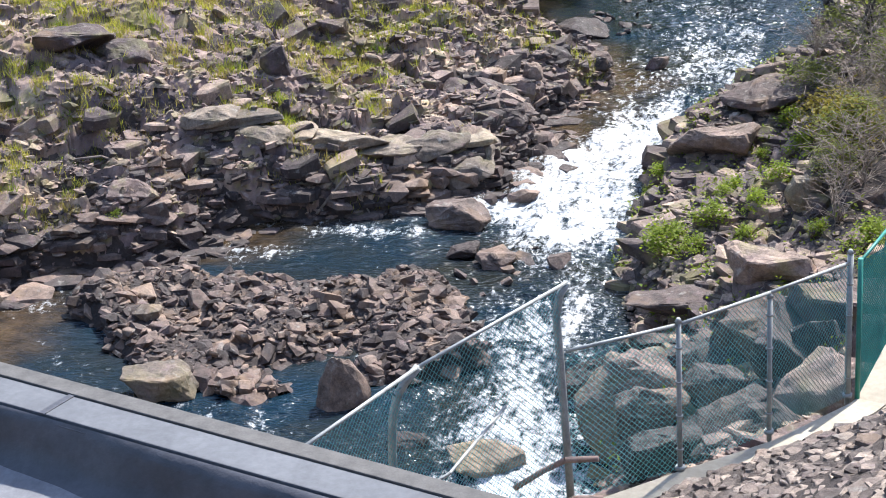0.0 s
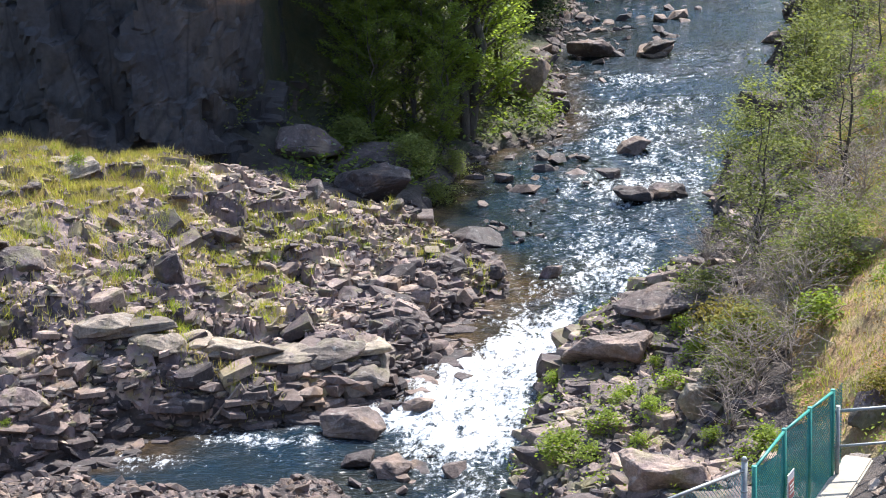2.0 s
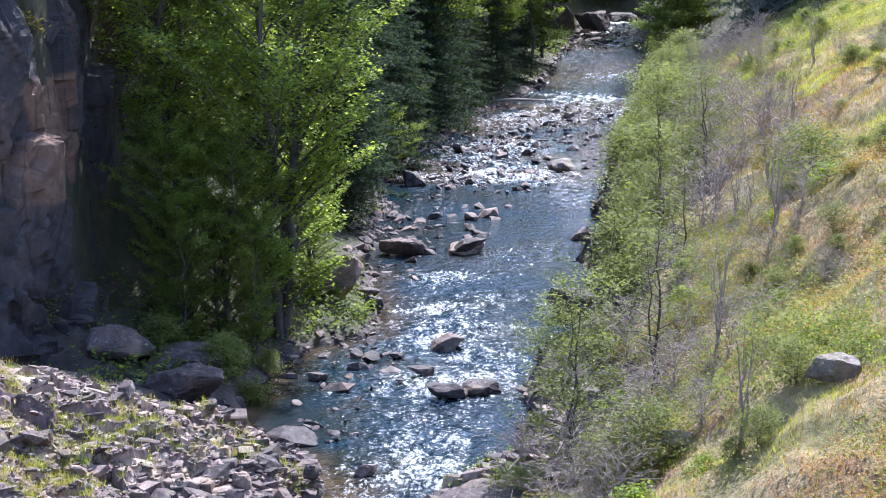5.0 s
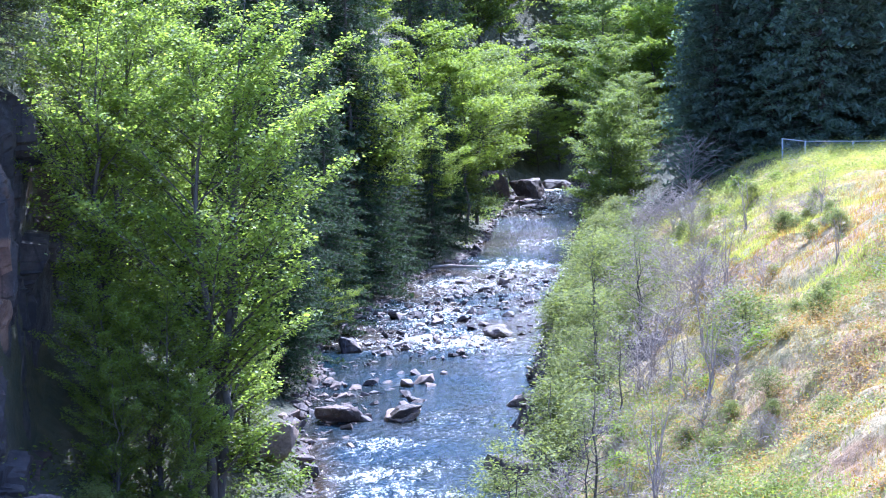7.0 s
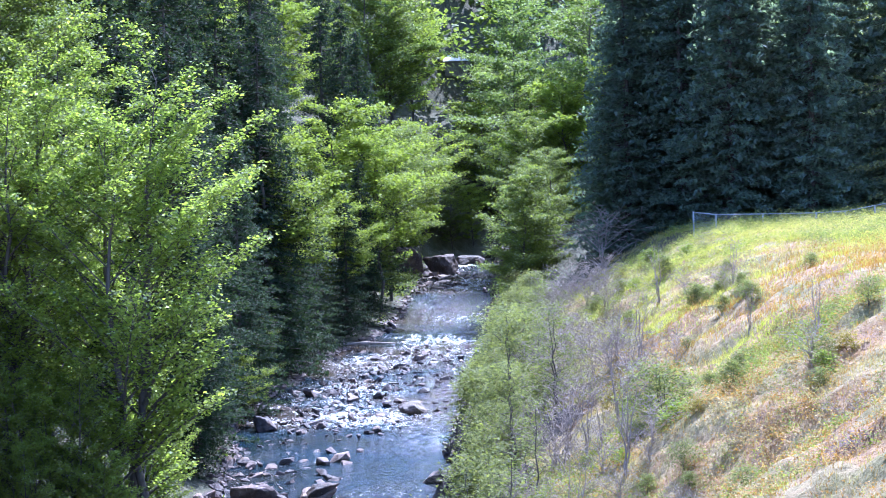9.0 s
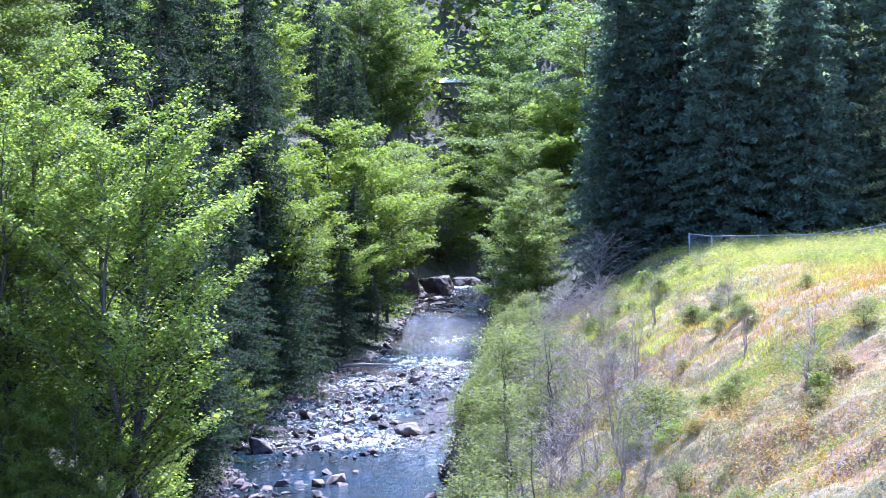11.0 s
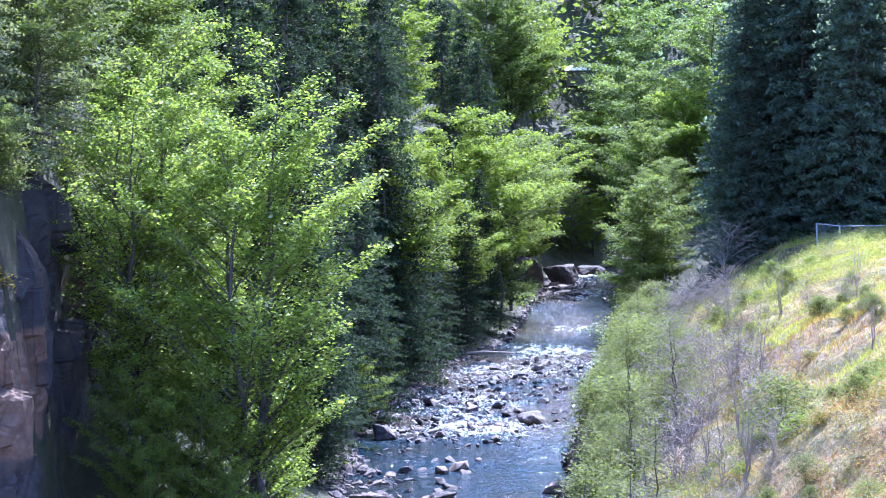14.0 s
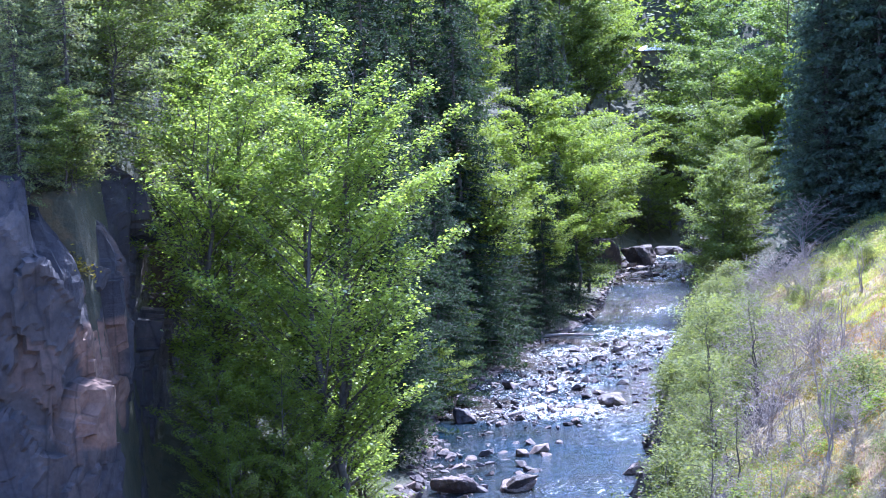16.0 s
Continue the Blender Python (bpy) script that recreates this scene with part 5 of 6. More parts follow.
another(pine, -16.44, 63.43, 315, 0.50)
another(shrub, -14.82, 63.75, 26, 1.44)
another(yellow, -15.11, 63.10, 97, 1.28)
another(shrub, -14.24, 73.96, 168, 1.58)
another(bright, -2.37, 38.84, 239, 0.50)
another(bright, -3.30, 43.48, 310, 0.40)
another(bright, -1.27, 41.30, 21, 0.55)
another(bright, -0.29, 39.63, 92, 0.60)
another(bright, 0.18, 42.93, 163, 0.65)
another(bright, -0.94, 37.84, 234, 0.50)
another(bright, -1.48, 40.13, 305, 0.45)
another(bright, 0.51, 36.70, 16, 0.50)
another(shrub, 0.44, 45.64, 87, 0.72)
another(shrub, 0.98, 39.46, 158, 0.72)
another(brush, 1.40, 38.17, 229, 1.02)
another(brush, 0.83, 36.78, 300, 0.85)
another(bright, -16.97, 62.93, 11, 1.50)
another(bright, -13.61, 72.05, 82, 1.25)

leafy = tagged(put(broad_tree(48, 2.2, 1.2, 0.03, 34, 28, 0.145, OLIVE, dome, "leafy_bush", 0.6, 3, 0.7, 0.24), 6.5, 78), "full green bush at the edge of the river", "bush", "riverside bushes")
for k in range(30):
    y = 60 + 88 * r.uniform()
    x = float(np.interp(y, *RIGHT_BANK.T)) + 1.4 + 1.6 * r.uniform()
    another(leafy, x, y, r.uniform(0, 360), r.uniform(0.6, 1.15))
for k in range(34):
    y = 56 + 75 * r.uniform()
    x = float(np.interp(y, *RIGHT_BANK.T)) + 1.7 + 3.0 * r.uniform() ** 1.5
    src, size = ((shrub, 1.3), (sapling, 0.8), (shrub, 1.9), (bare, 1.0), (thin, 0.9))[r.integers(5)]
    another(src, x, y, r.uniform(0, 360), size * r.uniform(0.5, 0.85))
for k in range(46):
    y = 38 + 75 * r.uniform()
    x = float(np.interp(y, *RIGHT_BANK.T)) + r.uniform(4, 14)
    src, size = ((shrub, 0.6), (leafy, 0.45), (brush, 0.9), (bare, 0.8), (bright, 1.0))[r.integers(5)]
    another(src, x, y, r.uniform(0, 360), size * r.uniform(0.6, 1.1))
for k in range(40):
    y = 70 + 52 * r.uniform()
    x = float(np.interp(y, *RIGHT_BANK.T)) + r.uniform(3.4, 8.0)
    src, size = ((brush, 1.3), (bare, 0.8), (brush, 1.6))[r.integers(3)]
    another(src, x, y, r.uniform(0, 360), size * r.uniform(0.7, 1.15))
for k in range(26):
    y = 50 + 66 * r.uniform()
    x = float(np.interp(y, *RIGHT_BANK.T)) + r.uniform(5.5, 16)
    src, size = ((leafy, 0.5), (brush, 0.6), (brush, 0.8), (yellow, 0.7), (shrub, 0.6))[r.integers(5)]
    another(src, x, y, r.uniform(0, 360), size * r.uniform(0.6, 1.15))
for k in range(9):
    y = 61.5 + 7 * r.uniform()
    another(leafy, -9.5 + r.uniform(-1.8, 1.8), y, r.uniform(0, 360), r.uniform(0.4, 0.7))
for k in range(16):
    x = -14.5 - 10 * r.uniform()
    another(leafy, x, float(cliff_front(np.float64(x))) + r.uniform(0.8, 2.2), r.uniform(0, 360), r.uniform(0.5, 0.9))
for k in range(95):
    y = 39 + 36 * r.uniform()
    x = float(np.interp(y, *RIGHT_BANK.T)) + r.uniform(4.6 if y < 48 else 2.4, 9.0)
    src, size = ((brush, 0.9), (brush, 0.65), (brush, 1.15), (leafy, 0.3), (bright, 0.9))[r.integers(5)]
    another(src, x, y, r.uniform(0, 360), size * r.uniform(0.7, 1.15))


# ---- grass ----
def blades(name, p, height, width, material, r, label):
    n = len(p)
    az = r.uniform(0, 6.28, n)
    h_ = height * r.uniform(0.5, 1.3, n)
    side = np.column_stack([np.cos(az), np.sin(az), np.zeros(n)]) * (width * 0.5)
    tip = np.column_stack([r.normal(size=n) * 0.35, r.normal(size=n) * 0.35, np.ones(n)]) * h_[:, None]
    v = np.stack([p - side, p + side, p + tip], 1).reshape(-1, 3)
    return tagged(attach(name, mesh_np(name, v, np.arange(3 * n).reshape(-1, 3)), material), label, "grass", kind="stuff")


def tufts(n, per, x0, x1, y0, y1, density, r, spread=0.18):
    p = scatter(n, x0, x1, y0, y1, density, r)
    q = np.repeat(p, per, 0)
    q[:, :2] += r.normal(size=(len(q), 2)) * spread
    q[:, 2] = ground_z(q[:, 0], q[:, 1]) - 0.03
    return q


def left_grass(x, y):
    a, b = banks(x, y)
    return smooth(4.8, 9.0, a + 3 * fbm(x, y, 0.25, 3, 4)) * (0.15 + 0.85 * smooth(46.5, 50.5, y)) * smooth(40, 46, y) * (y < cliff_front(x) + 0.5) * 0.8 + 0.10 * (a > 0.8) * (y < 56) * smooth(0.0, 0.5, fbm(x, y, 0.4, 2, 77))


def right_grass(x, y):
    a, b = banks(x, y)
    return smooth(3.0, 6.0, b + 2 * fbm(x, y, 0.25, 3, 6)) * smooth(27.2, 28.5, y) * (x > 2.3)


blades("green_grass", tufts(3200, 10, -28, -4, 37, 57, left_grass, r), 0.27, 0.026, GRASS, r, "patchy green and yellow grass on the shelf")
blades("dry_grass", tufts(5200, 11, -28, -4, 40, 57, left_grass, r), 0.30, 0.024, STRAW, r, "straw coloured dry grass on the shelf")
def patch(x, y, seed):
    return fbm(x, y, 0.16, 4, seed)


def rusty_zone(x, y):
    d_ = banks(x, y)[1]
    return smooth(-0.2, 0.15, patch(x, y, 75) + 0.07 * (d_ - 7.5)) * smooth(5.5, 8, d_) * smooth(98, 76, y)


near_ = lambda x, y: right_grass(x, y) * (y < 72)
far_ = lambda x, y: right_grass(x, y) * (y > 70)
for zone, n_, per, tall, wide, y0, y1 in ((near_, 3000, 11, 0.2, 0.022, 27, 74), (far_, 8000, 9, 0.25, 0.03, 68, 128)):
    blades("green_grass", tufts(n_, per, 0, 40, y0, y1, lambda x, y: zone(x, y) * smooth(-0.25, 0.15, patch(x, y, 71)) * (1 - 0.9 * rusty_zone(x, y)), r, 0.25), tall, wide, GRASS, r, "long green grass on the hillside")
    blades("dry_grass", tufts(int(n_ * (1.3 if y0 < 60 else 0.7)), per, 0, 40, y0, y1, lambda x, y: zone(x, y) * smooth(0.2, -0.2, patch(x, y, 71)), r, 0.25), tall * 1.1, wide * 0.9, STRAW, r, "straw coloured grass on the hillside")
    blades("rusty_grass", tufts(int(n_ * (0.9 if y0 < 60 else 0.35)), per, 4, 40, y0, y1, lambda x, y: zone(x, y) * rusty_zone(x, y), r, 0.25), tall, wide, RUSTY, r, "rust coloured dry weeds on the hillside")


def weeds(name, p, size, leaf, per, material, r, label):
    """Low leafy plants, all in one."""
    c = np.repeat(p, per, 0) + np.abs(r.normal(size=(len(p) * per, 3))) * (0, 0, size * 0.55) + r.normal(size=(len(p) * per, 3)) * (size * 0.45, size * 0.45, 0.02)
    v, f = leaves(c, leaf, r, 1.2, 0.55)
    tagged(attach(name, mesh_np(name, v, f), material), label, "weeds", kind="stuff")


weeds("weeds", scatter(1500, 1, 40, 32, 125, lambda x, y: right_grass(x, y) * smooth(-0.1, 0.25, patch(x, y, 91)) * (1 - 0.9 * rusty_zone(x, y)), r), 0.42, 0.09, 46, LEAF_BRIGHT, r, "bright leafy weeds on the hillside")
weeds("weeds", scatter(1500, 8, 40, 84, 124, lambda x, y: right_grass(x, y) * smooth(0, 14, y - 84 + 0.3 * (10 - banks(x, y)[1])), r), 0.5, 0.1, 40, GRASS, r, "yellow-green weeds along the crest")
weeds("weeds", scatter(1200, 1, 40, 34, 125, lambda x, y: right_grass(x, y) * smooth(0.0, 0.3, patch(x, y, 92)) * (1 - 0.85 * rusty_zone(x, y)), r), 0.5, 0.09, 46, OLIVE, r, "olive green weeds on the hillside")
near_slope = lambda x, y: right_grass(x, y) * smooth(-0.25, 0.2, fbm(x, y, 0.4, 3, 94)) * (x < 18)
for material, n_, label in ((LEAF_BRIGHT, 800, "bright leafy weeds on the hillside"), (OLIVE, 800, "olive green weeds on the hillside"), (RUSTY, 800, "rust coloured weeds on the hillside"), (STRAW, 700, "straw coloured weeds on the hillside")):
    zone_ = near_slope if material in (RUSTY, STRAW) else (lambda x, y: near_slope(x, y) * (1 - 0.85 * rusty_zone(x, y)))
    weeds("weeds", scatter(n_, 2, 18, 34, 72, zone_, r), 0.4, 0.08, 44, material, r, label)
rusty_ = lambda x, y: right_grass(x, y) * rusty_zone(x, y)
weeds("weeds", scatter(1500, 3, 40, 34, 120, rusty_, r), 0.45, 0.08, 40, RUSTY, r, "rust coloured weeds on the hillside")
stony_tufts = lambda x, y: left_stony(x, y) * smooth(-0.05, 0.35, fbm(x, y, 0.35, 3, 93)) + 0.8 * smooth(0.15, 0.5, fbm(x, y, 0.5, 3, 95)) * smooth(2.0, 4.5, banks(x, y)[0]) * (y < 57)
for material, n_, label in ((GRASS, 520, "yellow-green grass tufts between the stones"), (LEAF_BRIGHT, 110, "bright green tufts between the stones"), (STRAW, 160, "dry grass tufts between the stones")):
    p = scatter(n_, -26, -5, 38, 57, stony_tufts, r)
    p = np.repeat(p, 46, 0) + r.normal(size=(n_ * 46, 3)) * (0.12, 0.10, 0)
    p[:, 2] = bed_z(p) - 0.03
    blades("grass_tufts", p, 0.24, 0.022, material, r, label)
weeds("weeds", scatter(260, -5, 4, 30, 56, right_stony, r), 0.28, 0.1, 22, LEAF_BRIGHT, r, "green plants growing between the rocks")
shade_ = lambda x, y: (banks(x, y)[0] > 0.6) * smooth(57, 61, y) * smooth(6.5, 3, banks(x, y)[0]) * (1 - 0.96 * smooth(76, 82, y) * smooth(168, 160, y))
weeds("undergrowth", scatter(800, -16, 8, 58, 200, shade_, r), 0.7, 0.2, 26, LEAF, r, "dark undergrowth below the trees")
weeds("undergrowth", scatter(500, 8, 24, 100, 205, lambda x, y: smooth(0.3, 1.0, banks(x, y)[1]) * smooth(6, 3, banks(x, y)[1]), r), 0.9, 0.24, 26, LEAF, r, "green undergrowth on the far bank")


# ---- retaining wall, riprap and fences ----
def ribbon(name, pts, width, drop, material, parent, label, side=1.0):
    """A wall of that width along a line of places, its top at their height."""
    pts = np.asarray(pts, float)
    d = np.gradient(pts[:, :2], axis=0)
    d /= np.linalg.norm(d, axis=1)[:, None]
    off = np.column_stack([d[:, 1], -d[:, 0]]) * width * side
    n = len(pts)
    a = pts.copy()
    b = pts.copy()
    b[:, :2] += off
    lo = np.array([0, 0, drop])
    v = np.concatenate([a - lo, a, b, b - lo])
    bm = bmesh.new()
    vs = [bm.verts.new(q) for q in v]
    for i in range(n - 1):
        for k in range(4):
            j = (k + 1) % 4
            bm.faces.new((vs[k * n + i], vs[k * n + i + 1], vs[j * n + i + 1], vs[j * n + i]))
    for i in (0, n - 1):
        bm.faces.new([vs[k * n + i] for k in range(4)])
    bmesh.ops.recalc_face_normals(bm, faces=bm.faces)
    bmesh.ops.bevel(bm, geom=[e for e in bm.edges if e.calc_face_angle(0) > 1], offset=0.025, segments=2, affect="EDGES")
    ob = part(name, bm, material, parent, label)
    return ob


tt = np.linspace(0, 1, 60) * (len(WALL) - 1)
wall_line = np.column_stack([np.interp(tt, np.arange(len(WALL)), WALL[:, i]) for i in range(3)])
tagged(ribbon("retaining_wall", wall_line, 0.42, 5.5, CONCRETE, None, ""), "pale weathered concrete retaining wall", "wall", kind="structure")

p = scatter(300, -1.4, 2.6, 15.6, 20.8, lambda x, y: ((x - np.interp(y, WALL[:, 1], WALL[:, 0])) > 0.85) * 1.0, r)
RIP = [mesh_np("riprap_stone", *q) for q in SLABS]
for m_ in RIP:
    m_.materials.append(RIPRAP)
single("riprap_stone", RIP, p[:300], r.uniform(0.12, 0.23, 300), "brown angular riprap stone beside the wall", "stone", "riprap", r, 7, 30)


pp = scatter(1100, -1.4, 2.6, 15.6, 20.8, lambda x, y: ((x - np.interp(y, WALL[:, 1], WALL[:, 0])) > 0.72) * 1.0, r)
strewn("riprap", pp, r.uniform(0.08, 0.16, len(pp)), RIPRAP, "brown broken riprap stone beside the wall", "riprap", r, 0.14, None, 0.3, SLABS)
pp = scatter(700, 2.0, 6.5, 21, 28.5, lambda x, y: ((x - np.interp(y, WALL[:, 1], WALL[:, 0])) > 0.7) * 1.0, r)
strewn("riprap", pp, r.lognormal(-2.1, 0.4, len(pp)).clip(0.06, 0.25), RIPRAP, "brown broken riprap stone covering the slope", "riprap", r, 0.3)


def mesh_panel(name, a, b, z0a, z0b, hgt, material, parent, label, gap=0.07, wire=0.0034, top_a=None, top_b=None):
    """Chain link between two posts: crossing wires from the ground to the top rail."""
    a, b = np.array(a, float), np.array(b, float)
    L = np.linalg.norm(b - a)
    ha, hb = (top_a or hgt), (top_b or hgt)
    P0, P1 = [], []
    for sgn in (1, -1):
        for c in np.arange(-max(ha, hb), L + max(ha, hb), gap * 1.0):
            # wire: height = sgn * (s - c)
            lo_s, hi_s = (c, c + max(ha, hb)) if sgn > 0 else (c - max(ha, hb), c)
            lo_s, hi_s = max(lo_s, 0), min(hi_s, L)
            if hi_s - lo_s < 0.02:
                continue
            ends = []
            for s_ in np.linspace(lo_s, hi_s, 9):
                hh_ = sgn * (s_ - c)
                lim = ha + (hb - ha) * s_ / L
                if -1e-6 <= hh_ <= lim:
                    ends.append((s_, hh_))
            if len(ends) < 2:
                continue
            for (sa, ua), (sb, ub) in ((ends[0], ends[-1]),):
                for s_, u_, store in ((sa, ua, P0), (sb, ub, P1)):
                    xy = a + (b - a) * s_ / L
                    store.append((xy[0], xy[1], z0a + (z0b - z0a) * s_ / L + u_))
    v, f = prisms(P0, P1, wire, wire, sides=3)
    return attach(name, mesh_np(name, v, f), material, parent, label)


fence = tagged(new("chain_link_fence"), "galvanised chain-link fence on the concrete wall", "fence")
posts = [(-2.36, 19.05, 6.0, 2.0), (-1.22, 19.88, 5.95, 1.83), (-0.25, 21.0, 5.85, 1.74), (0.68, 22.42, 5.63, 1.92)]
for i, (x, y, z, h_) in enumerate(posts):
    if i:
        pole = rod("post", [(x, y, z - 0.1), (x, y, z + h_)], 0.038 if i == 3 else 0.03, STEEL, fence, "" if i < 3 else "thick terminal post")
        rod("post_cap", [(x, y, z + h_ + 0.002), (x, y, z + h_ + 0.05)], (0.045, 0.02), STEEL, pole)
        rod("base_collar", [(x, y, z + 0.004), (x, y, z + 0.05)], 0.06, STEEL, pole)
        for k in range(4):
            rod("tie_band", [(x, y, z + 0.25 + 0.42 * k), (x, y, z + 0.275 + 0.42 * k)], 0.042, STEEL, pole, "", 8)
for i in range(3):
    a, b = posts[i], posts[i + 1]
    rod("top_rail", [(a[0], a[1], a[2] + 1.8), (b[0], b[1], b[2] + 1.8)], 0.022, STEEL, fence)
    mesh_panel("wire_mesh", a[:2], b[:2], a[2], b[2], 1.8, WIRE, fence, "")

bent = tagged(new("bent_fence"), "tall chain-link fence with bent leaning posts", "fence")
bends = [[(-2.36, 19.05, 5.9), (-2.40, 19.05, 7.0), (-2.43, 19.05, 7.81), (-2.45, 19.05, 8.21), (-2.41, 19.07, 8.44), (-2.33, 19.1, 8.58)],
         [(-3.84, 16.9, 5.9), (-3.84, 16.9, 7.7), (-3.81, 16.9, 8.08), (-3.75, 16.91, 8.33), (-3.65, 16.94, 8.48), (-3.54, 16.98, 8.6)],
         [(-4.7, 14.9, 5.9), (-4.7, 14.9, 7.7), (-4.66, 14.9, 8.1), (-4.6, 14.92, 8.35), (-4.5, 14.95, 8.5), (-4.4, 15.0, 8.62)]]
for line_ in bends:
    rod("post", line_, 0.045, STEEL, bent, "post with a bent top")
for a, b in zip(bends, bends[1:]):
    rod("top_rail", [a[-1], b[-1]], 0.02, STEEL, bent)
    mesh_panel("wire_mesh", (a[3][0] + 0.05, a[3][1]), (b[3][0] + 0.05, b[3][1]), 6.0, 6.0, 2.52, WIRE, bent, "")
rod("brace_rail", [(-2.9, 18.2, 7.57), (-3.3, 17.0, 7.43), (-3.75, 16.6, 7.3)], 0.018, STEEL, bent)

green = tagged(new("green_fence"), "green vinyl coated chain-link fence with dense mesh", "fence")
gpts = [(0.8, 22.45, 5.6, 1.83), (1.22, 23.85, 5.75, 1.6), (1.6, 24.85, 5.85, 1.4), (1.97, 25.85, 5.9, 1.22)]
for x, y, z, h_ in gpts:
    rod("post", [(x, y, z - 0.1), (x, y, z + h_ + 0.04)], 0.032, GREEN_MESH, green)
for a, b in zip(gpts, gpts[1:]):
    rod("top_rail", [(a[0], a[1], a[2] + a[3]), (b[0], b[1], b[2] + b[3])], 0.022, GREEN_MESH, green)
    mesh_panel("wire_mesh", a[:2], b[:2], a[2], b[2], 1.2, GREEN_MESH, green, "", 0.05, 0.0043, a[3], b[3])

mesh_panel("wire_mesh", (1.97, 25.85), (2.12, 26.15), 5.9, 5.95, 1.2, GREEN_MESH, green, "", 0.05, 0.0043)
sign = tagged(new("warning_sign"), "small faded red and white sign tied to the green fence", "sign")
sign.matrix_world = pose(1.31, 23.86, 6.6, 0, 0, 69.5)
part("plate", box_bm(-0.13, -0.006, -0.19, 0.13, 0.006, 0.19, 0.002), plain_material("white_enamel", (0.6, 0.6, 0.58), (0.75, 0.74, 0.72), 4, 0.5), sign)
part("red_panel", box_bm(-0.11, -0.012, -0.17, 0.11, -0.007, 0.08), plain_material("faded_red", (0.35, 0.10, 0.08), (0.45, 0.16, 0.13), 4, 0.5), sign, "faded red panel")
for k in range(3):
    part("text_bar", box_bm(-0.08, -0.016, -0.1 + 0.055 * k, 0.08, -0.0125, -0.08 + 0.055 * k), FLASHING_PALE, sign, "pale bar of writing")

barrier = tagged(new("pipe_barrier"), "low galvanised pipe barrier closing the path", "barrier")
for x, y, z, h_ in [(2.05, 25.9, 5.9, 1.0), (2.78, 25.95, 5.95, 1.0), (2.86, 26.0, 5.95, 1.0)]:
    rod("post", [(x, y, z - 0.3), (x, y, z + h_)], 0.03, STEEL, barrier)
rod("rail", [(2.0, 25.9, 6.82), (2.86, 26.0, 6.86)], 0.025, STEEL, barrier)
rod("rail", [(2.0, 25.9, 6.3), (2.86, 26.0, 6.34)], 0.02, STEEL, barrier)
rod("cable", [(2.86, 26.0, 6.9), (3.6, 26.25, 7.0), (4.6, 26.6, 7.3), (5.6, 27.0, 7.65)], 0.012, STEEL, barrier, "thin grey cable")

pipe = tagged(new("rusty_pipe_rail"), "rusty pipe rail hanging on the fence corner", "pipe")
rod("pipe", [(-2.96, 18.9, 6.2), (-2.65, 18.9, 6.42), (-2.39, 18.9, 6.57), (-2.03, 18.9, 6.6)], 0.035, RUST, pipe)
rod("pipe", [(-2.6, 18.75, 6.0), (-2.3, 18.95, 6.06), (-2.0, 18.98, 6.06)], 0.045, RUST, pipe)

# ---- the flat roof of the powerhouse ----
# its parapet runs along a line; local x along the parapet, y outward, z up
ROOF_AT = pose(-4.69, 14.6, 9.2, 0, 0, -23.4)
roof = tagged(new("flat_roof"), "flat roof with black rubber membrane and grey parapet capping", "roof")
roof.matrix_world = ROOF_AT
part("parapet", box_bm(-14, -0.62, -1.0, 6, -0.03, -0.07, 0.01), MEMBRANE, roof, "parapet wrapped in black membrane")
part("outer_trim", box_bm(-14, -0.2, -0.07, 6, 0.0, 0.0, 0.01), plain_material("weathered_trim", (0.06, 0.056, 0.055), (0.12, 0.113, 0.108), 5.0, 0.85), roof, "weathered grey trim board")
part("capping", box_bm(-14, -0.58, -0.066, 6, -0.204, -0.02, 0.012), FLASHING, roof, "grey metal capping")
xs, ys = np.arange(-14, 6.01, 0.12), np.array([-0.6, -0.63, -0.66, -0.7, -0.75, -0.85, -1.0, -1.3, -1.7, -2.2, -3, -5, -9])
zs = np.array([-0.04, -0.06, -0.15, -0.3, -0.45, -0.52, -0.56, -0.58, -0.585, -0.59, -0.6, -0.6, -0.6])
XX, YY = np.meshgrid(xs, ys)
ZZ = np.repeat(zs[:, None], len(xs), 1) + 0.02 * fbm(XX, YY * 3, 1.2, 3, 81) * (YY < -0.61)
YY = YY - 0.05 * (fbm(XX, ZZ * 2, 0.9, 3, 82)) * (YY < -0.62)
idx = np.arange(XX.size).reshape(XX.shape)
q = np.stack([idx[:-1, :-1], idx[:-1, 1:], idx[1:, 1:], idx[1:, :-1]], -1).reshape(-1, 4)[:, ::-1]
shape = np.stack([XX, YY, ZZ], -1).reshape(-1, 3)
deck = (q // len(xs)).min(1) >= 5
for name_, rows_, mat_, label_ in (("membrane", q[~deck], MEMBRANE, "wrinkled black rubber membrane"), ("deck", q[deck], plain_material("grey_cap_sheet", (0.13, 0.132, 0.15), (0.22, 0.222, 0.24), 2.2, 0.75), "pale grey roof deck")):
    used, inv = np.unique(rows_, return_inverse=True)
    attach(name_, mesh_np(name_, shape[used], inv.reshape(-1, 4), True), mat_, roof, label_)
for x_, w_ in ((-5.6, 0.09), (-1.7, 0.07), (2.4, 0.09)):
    part("seam", box_bm(x_, -0.59, -0.022, x_ + w_, -0.2, -0.012, 0.002), MEMBRANE, roof, "dark lap seam of the capping")
part("building_wall", box_bm(-14, -9, -9.0, 5.9, -0.06, -1.004), CONCRETE, roof, "concrete wall below the roof")


# ---- the fence along the track, a shed, driftwood ----
track_fence = tagged(new("track_fence"), "grey chain-link fence beside the grassy track", "fence")
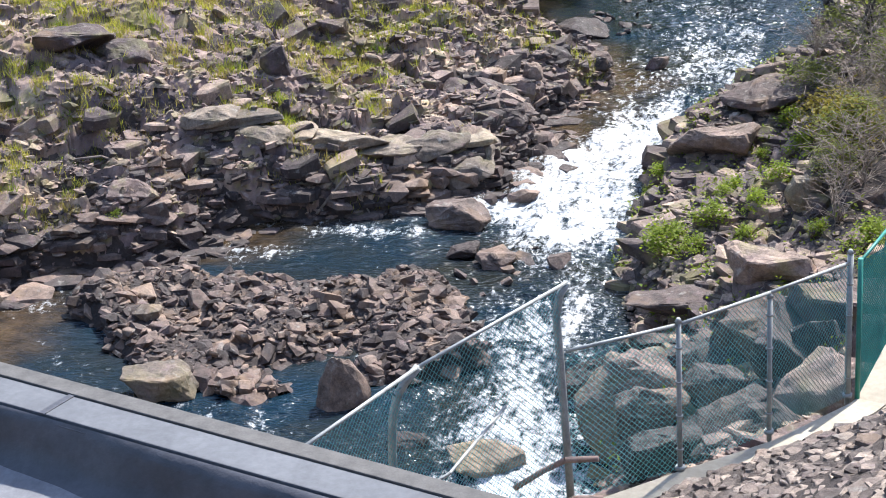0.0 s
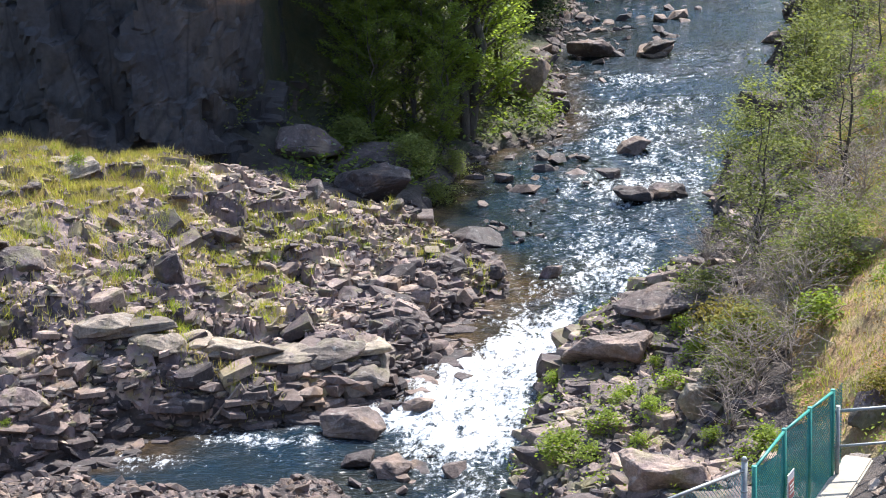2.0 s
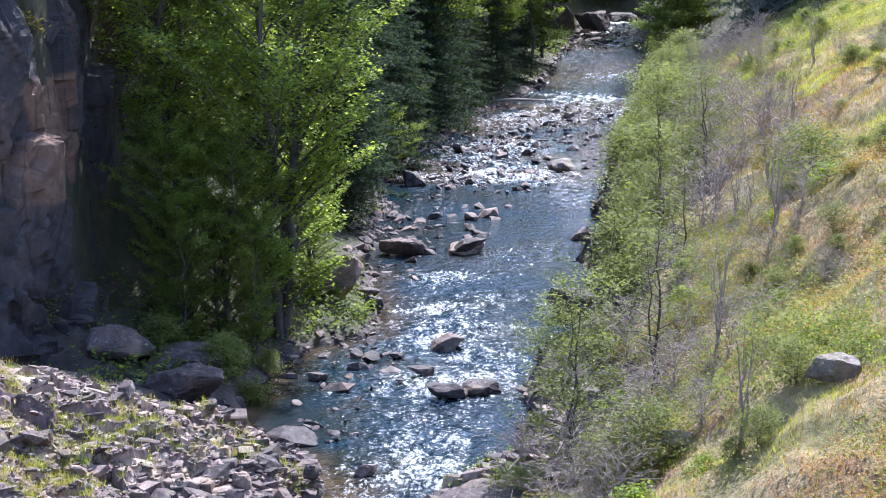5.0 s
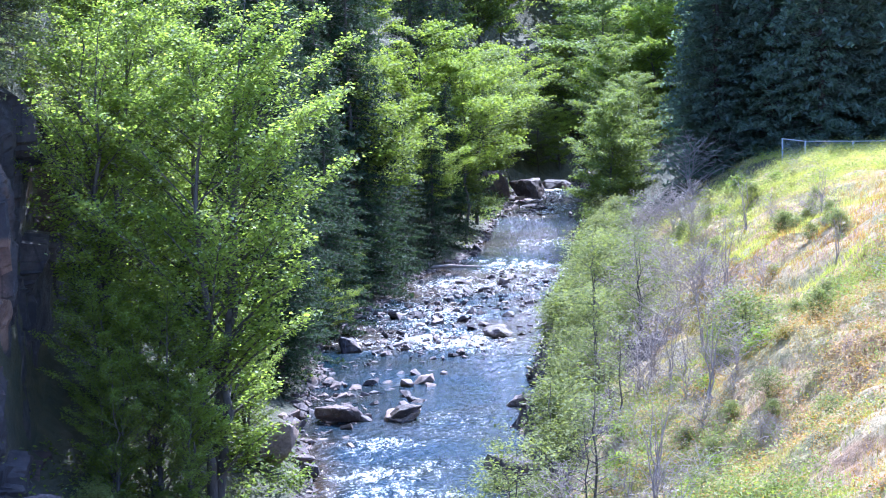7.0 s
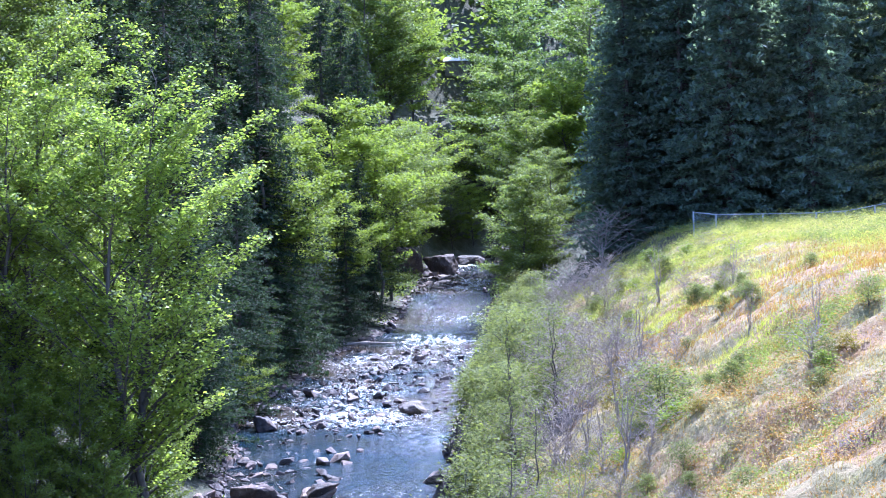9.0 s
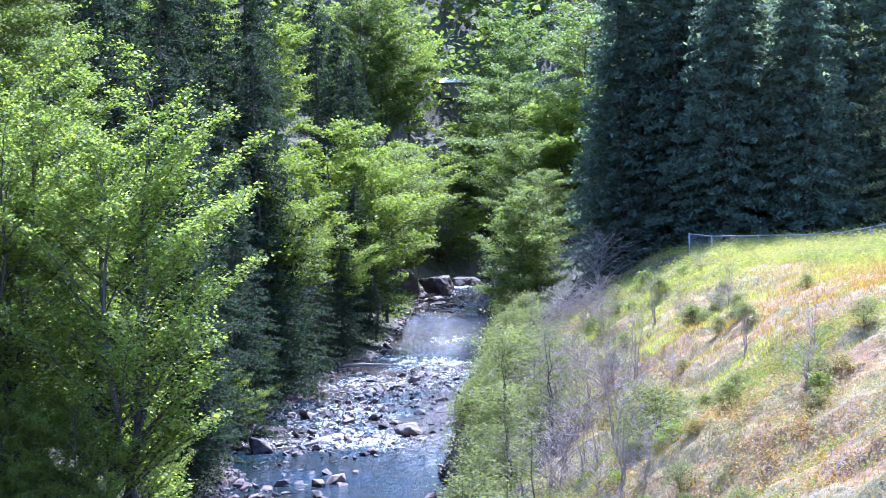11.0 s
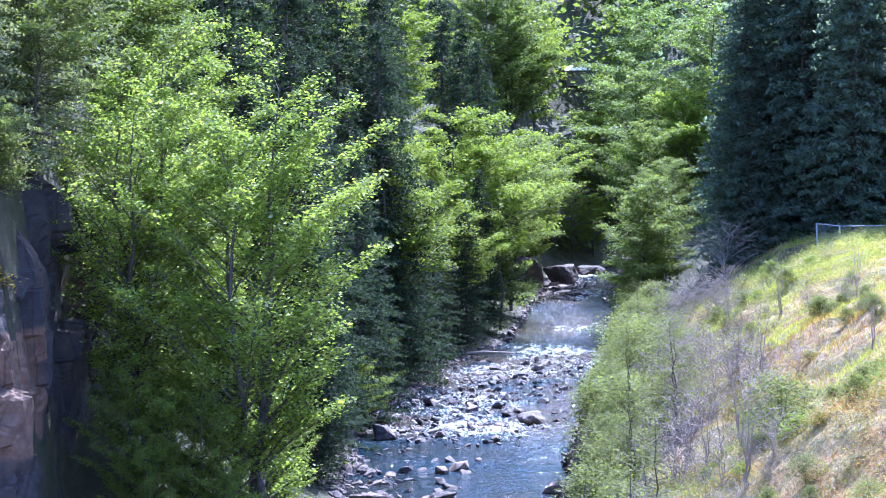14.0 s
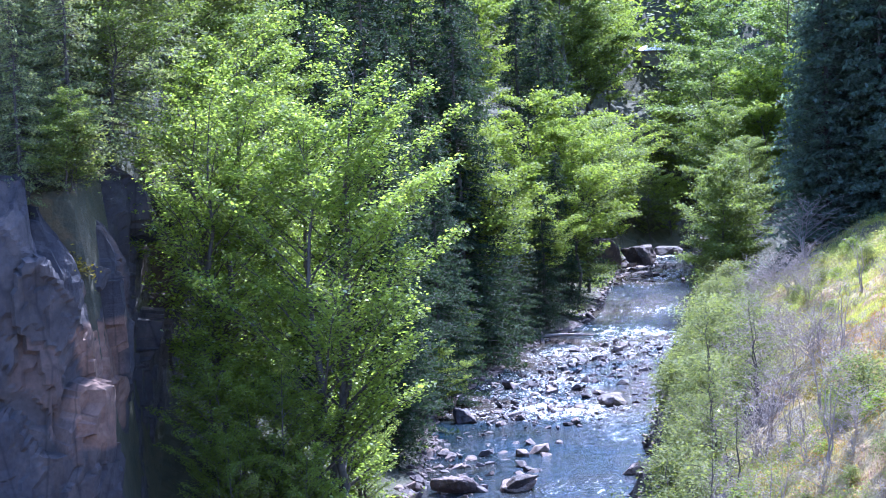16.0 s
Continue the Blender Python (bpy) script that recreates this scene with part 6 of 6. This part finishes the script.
far_posts = [(21.14, 118.0, 9.56), (22.49, 118.0, 9.37), (25.32, 118.0, 9.3), (28.53, 118.0, 9.25), (30.31, 118.0, 9.29), (32.1, 118.0, 9.56), (34.23, 118.0, 9.89), (36.99, 118.0, 10.37)]
for x, y, z in far_posts:
    rod("post", [(x, y, float(ground_z(x, y)) - 0.2), (x, y, z + 0.04)], 0.05, STEEL, track_fence, "", 6)
for a, b in zip(far_posts, far_posts[1:]):
    rod("top_rail", [a, b], 0.035, STEEL, track_fence, "", 6)
    ga, gb = float(ground_z(a[0], a[1])), float(ground_z(b[0], b[1]))
    mesh_panel("wire_mesh", a[:2], b[:2], ga, gb, 1.0, STEEL, track_fence, "", 0.12, 0.004, max(a[2] - ga, 0.3), max(b[2] - gb, 0.3))

for ends in ([(-1.9, 137.4, 0.25), (0.0, 138.6, 0.4), (0.9, 139.5, 0.55)], [(-1.2, 135.5, 0.2), (1.5, 135.6, 0.35), (3.6, 135.9, 0.2)]):
    log = tagged(new("driftwood_log"), "bleached driftwood log lying across the shallows", "log", "driftwood")
    rod("trunk", ends, (0.14, 0.11, 0.06), TWIG, log, "", 7)
    a, b = Vector(ends[1]), Vector(ends[2])
    rod("branch", [a.lerp(b, 0.4), a.lerp(b, 0.6) + Vector((0.3, 0.1, 0.5))], (0.05, 0.02), TWIG, log, "", 5)
for ends in ([(-10.9, 41.9, 1.2), (-10.2, 42.3, 1.35), (-9.4, 42.2, 1.3)], [(-16.6, 40.9, 1.7), (-15.6, 41.0, 1.6), (-14.9, 41.4, 1.65)], [(-12.9, 45.2, 2.3), (-12.6, 45.3, 2.9)]):
    ends = [(x, y, float(ground_z(x, y)) + 0.12 + 0.2 * (i == 1)) for i, (x, y, z) in enumerate(ends)]
    stick = tagged(new("dead_branch"), "bleached dead branch lying on the stones", "branch", "dead branches")
    rod("stem", ends, np.linspace(0.035, 0.015, len(ends)), TWIG, stick, "", 6)
fallen = tagged(new("fallen_trunk"), "thin dead trunk fallen across the bushes", "dead trunk")
rod("trunk", [(0.31, 38.38, 1.90), (2.03, 39.27, 3.31)], (0.05, 0.025), BARK, fallen, "", 7)
shed = tagged(new("shed"), "small shed with a pale roof among the trees", "shed")
shed.matrix_world = pose(14.47, 237.55, 19.73, 0, 0, 8)
part("wall", box_bm(-1.3, -1.0, -0.5, 1.3, 1.0, 1.3), bark_material("shed_boards", (0.10, 0.08, 0.06), (0.2, 0.17, 0.14)), shed)
for i, sgn in enumerate((-1, 1)):
    bm = box_bm(-1.6, -0.75, -0.04, 1.6, 0.75, 0.04, 0.01)
    bmesh.ops.transform(bm, matrix=pose(0, sgn * 0.62, 1.62, sgn * -26, 0, 0), verts=bm.verts[:])
    part("roof_panel", bm, FLASHING_PALE, shed, "pale metal roof")
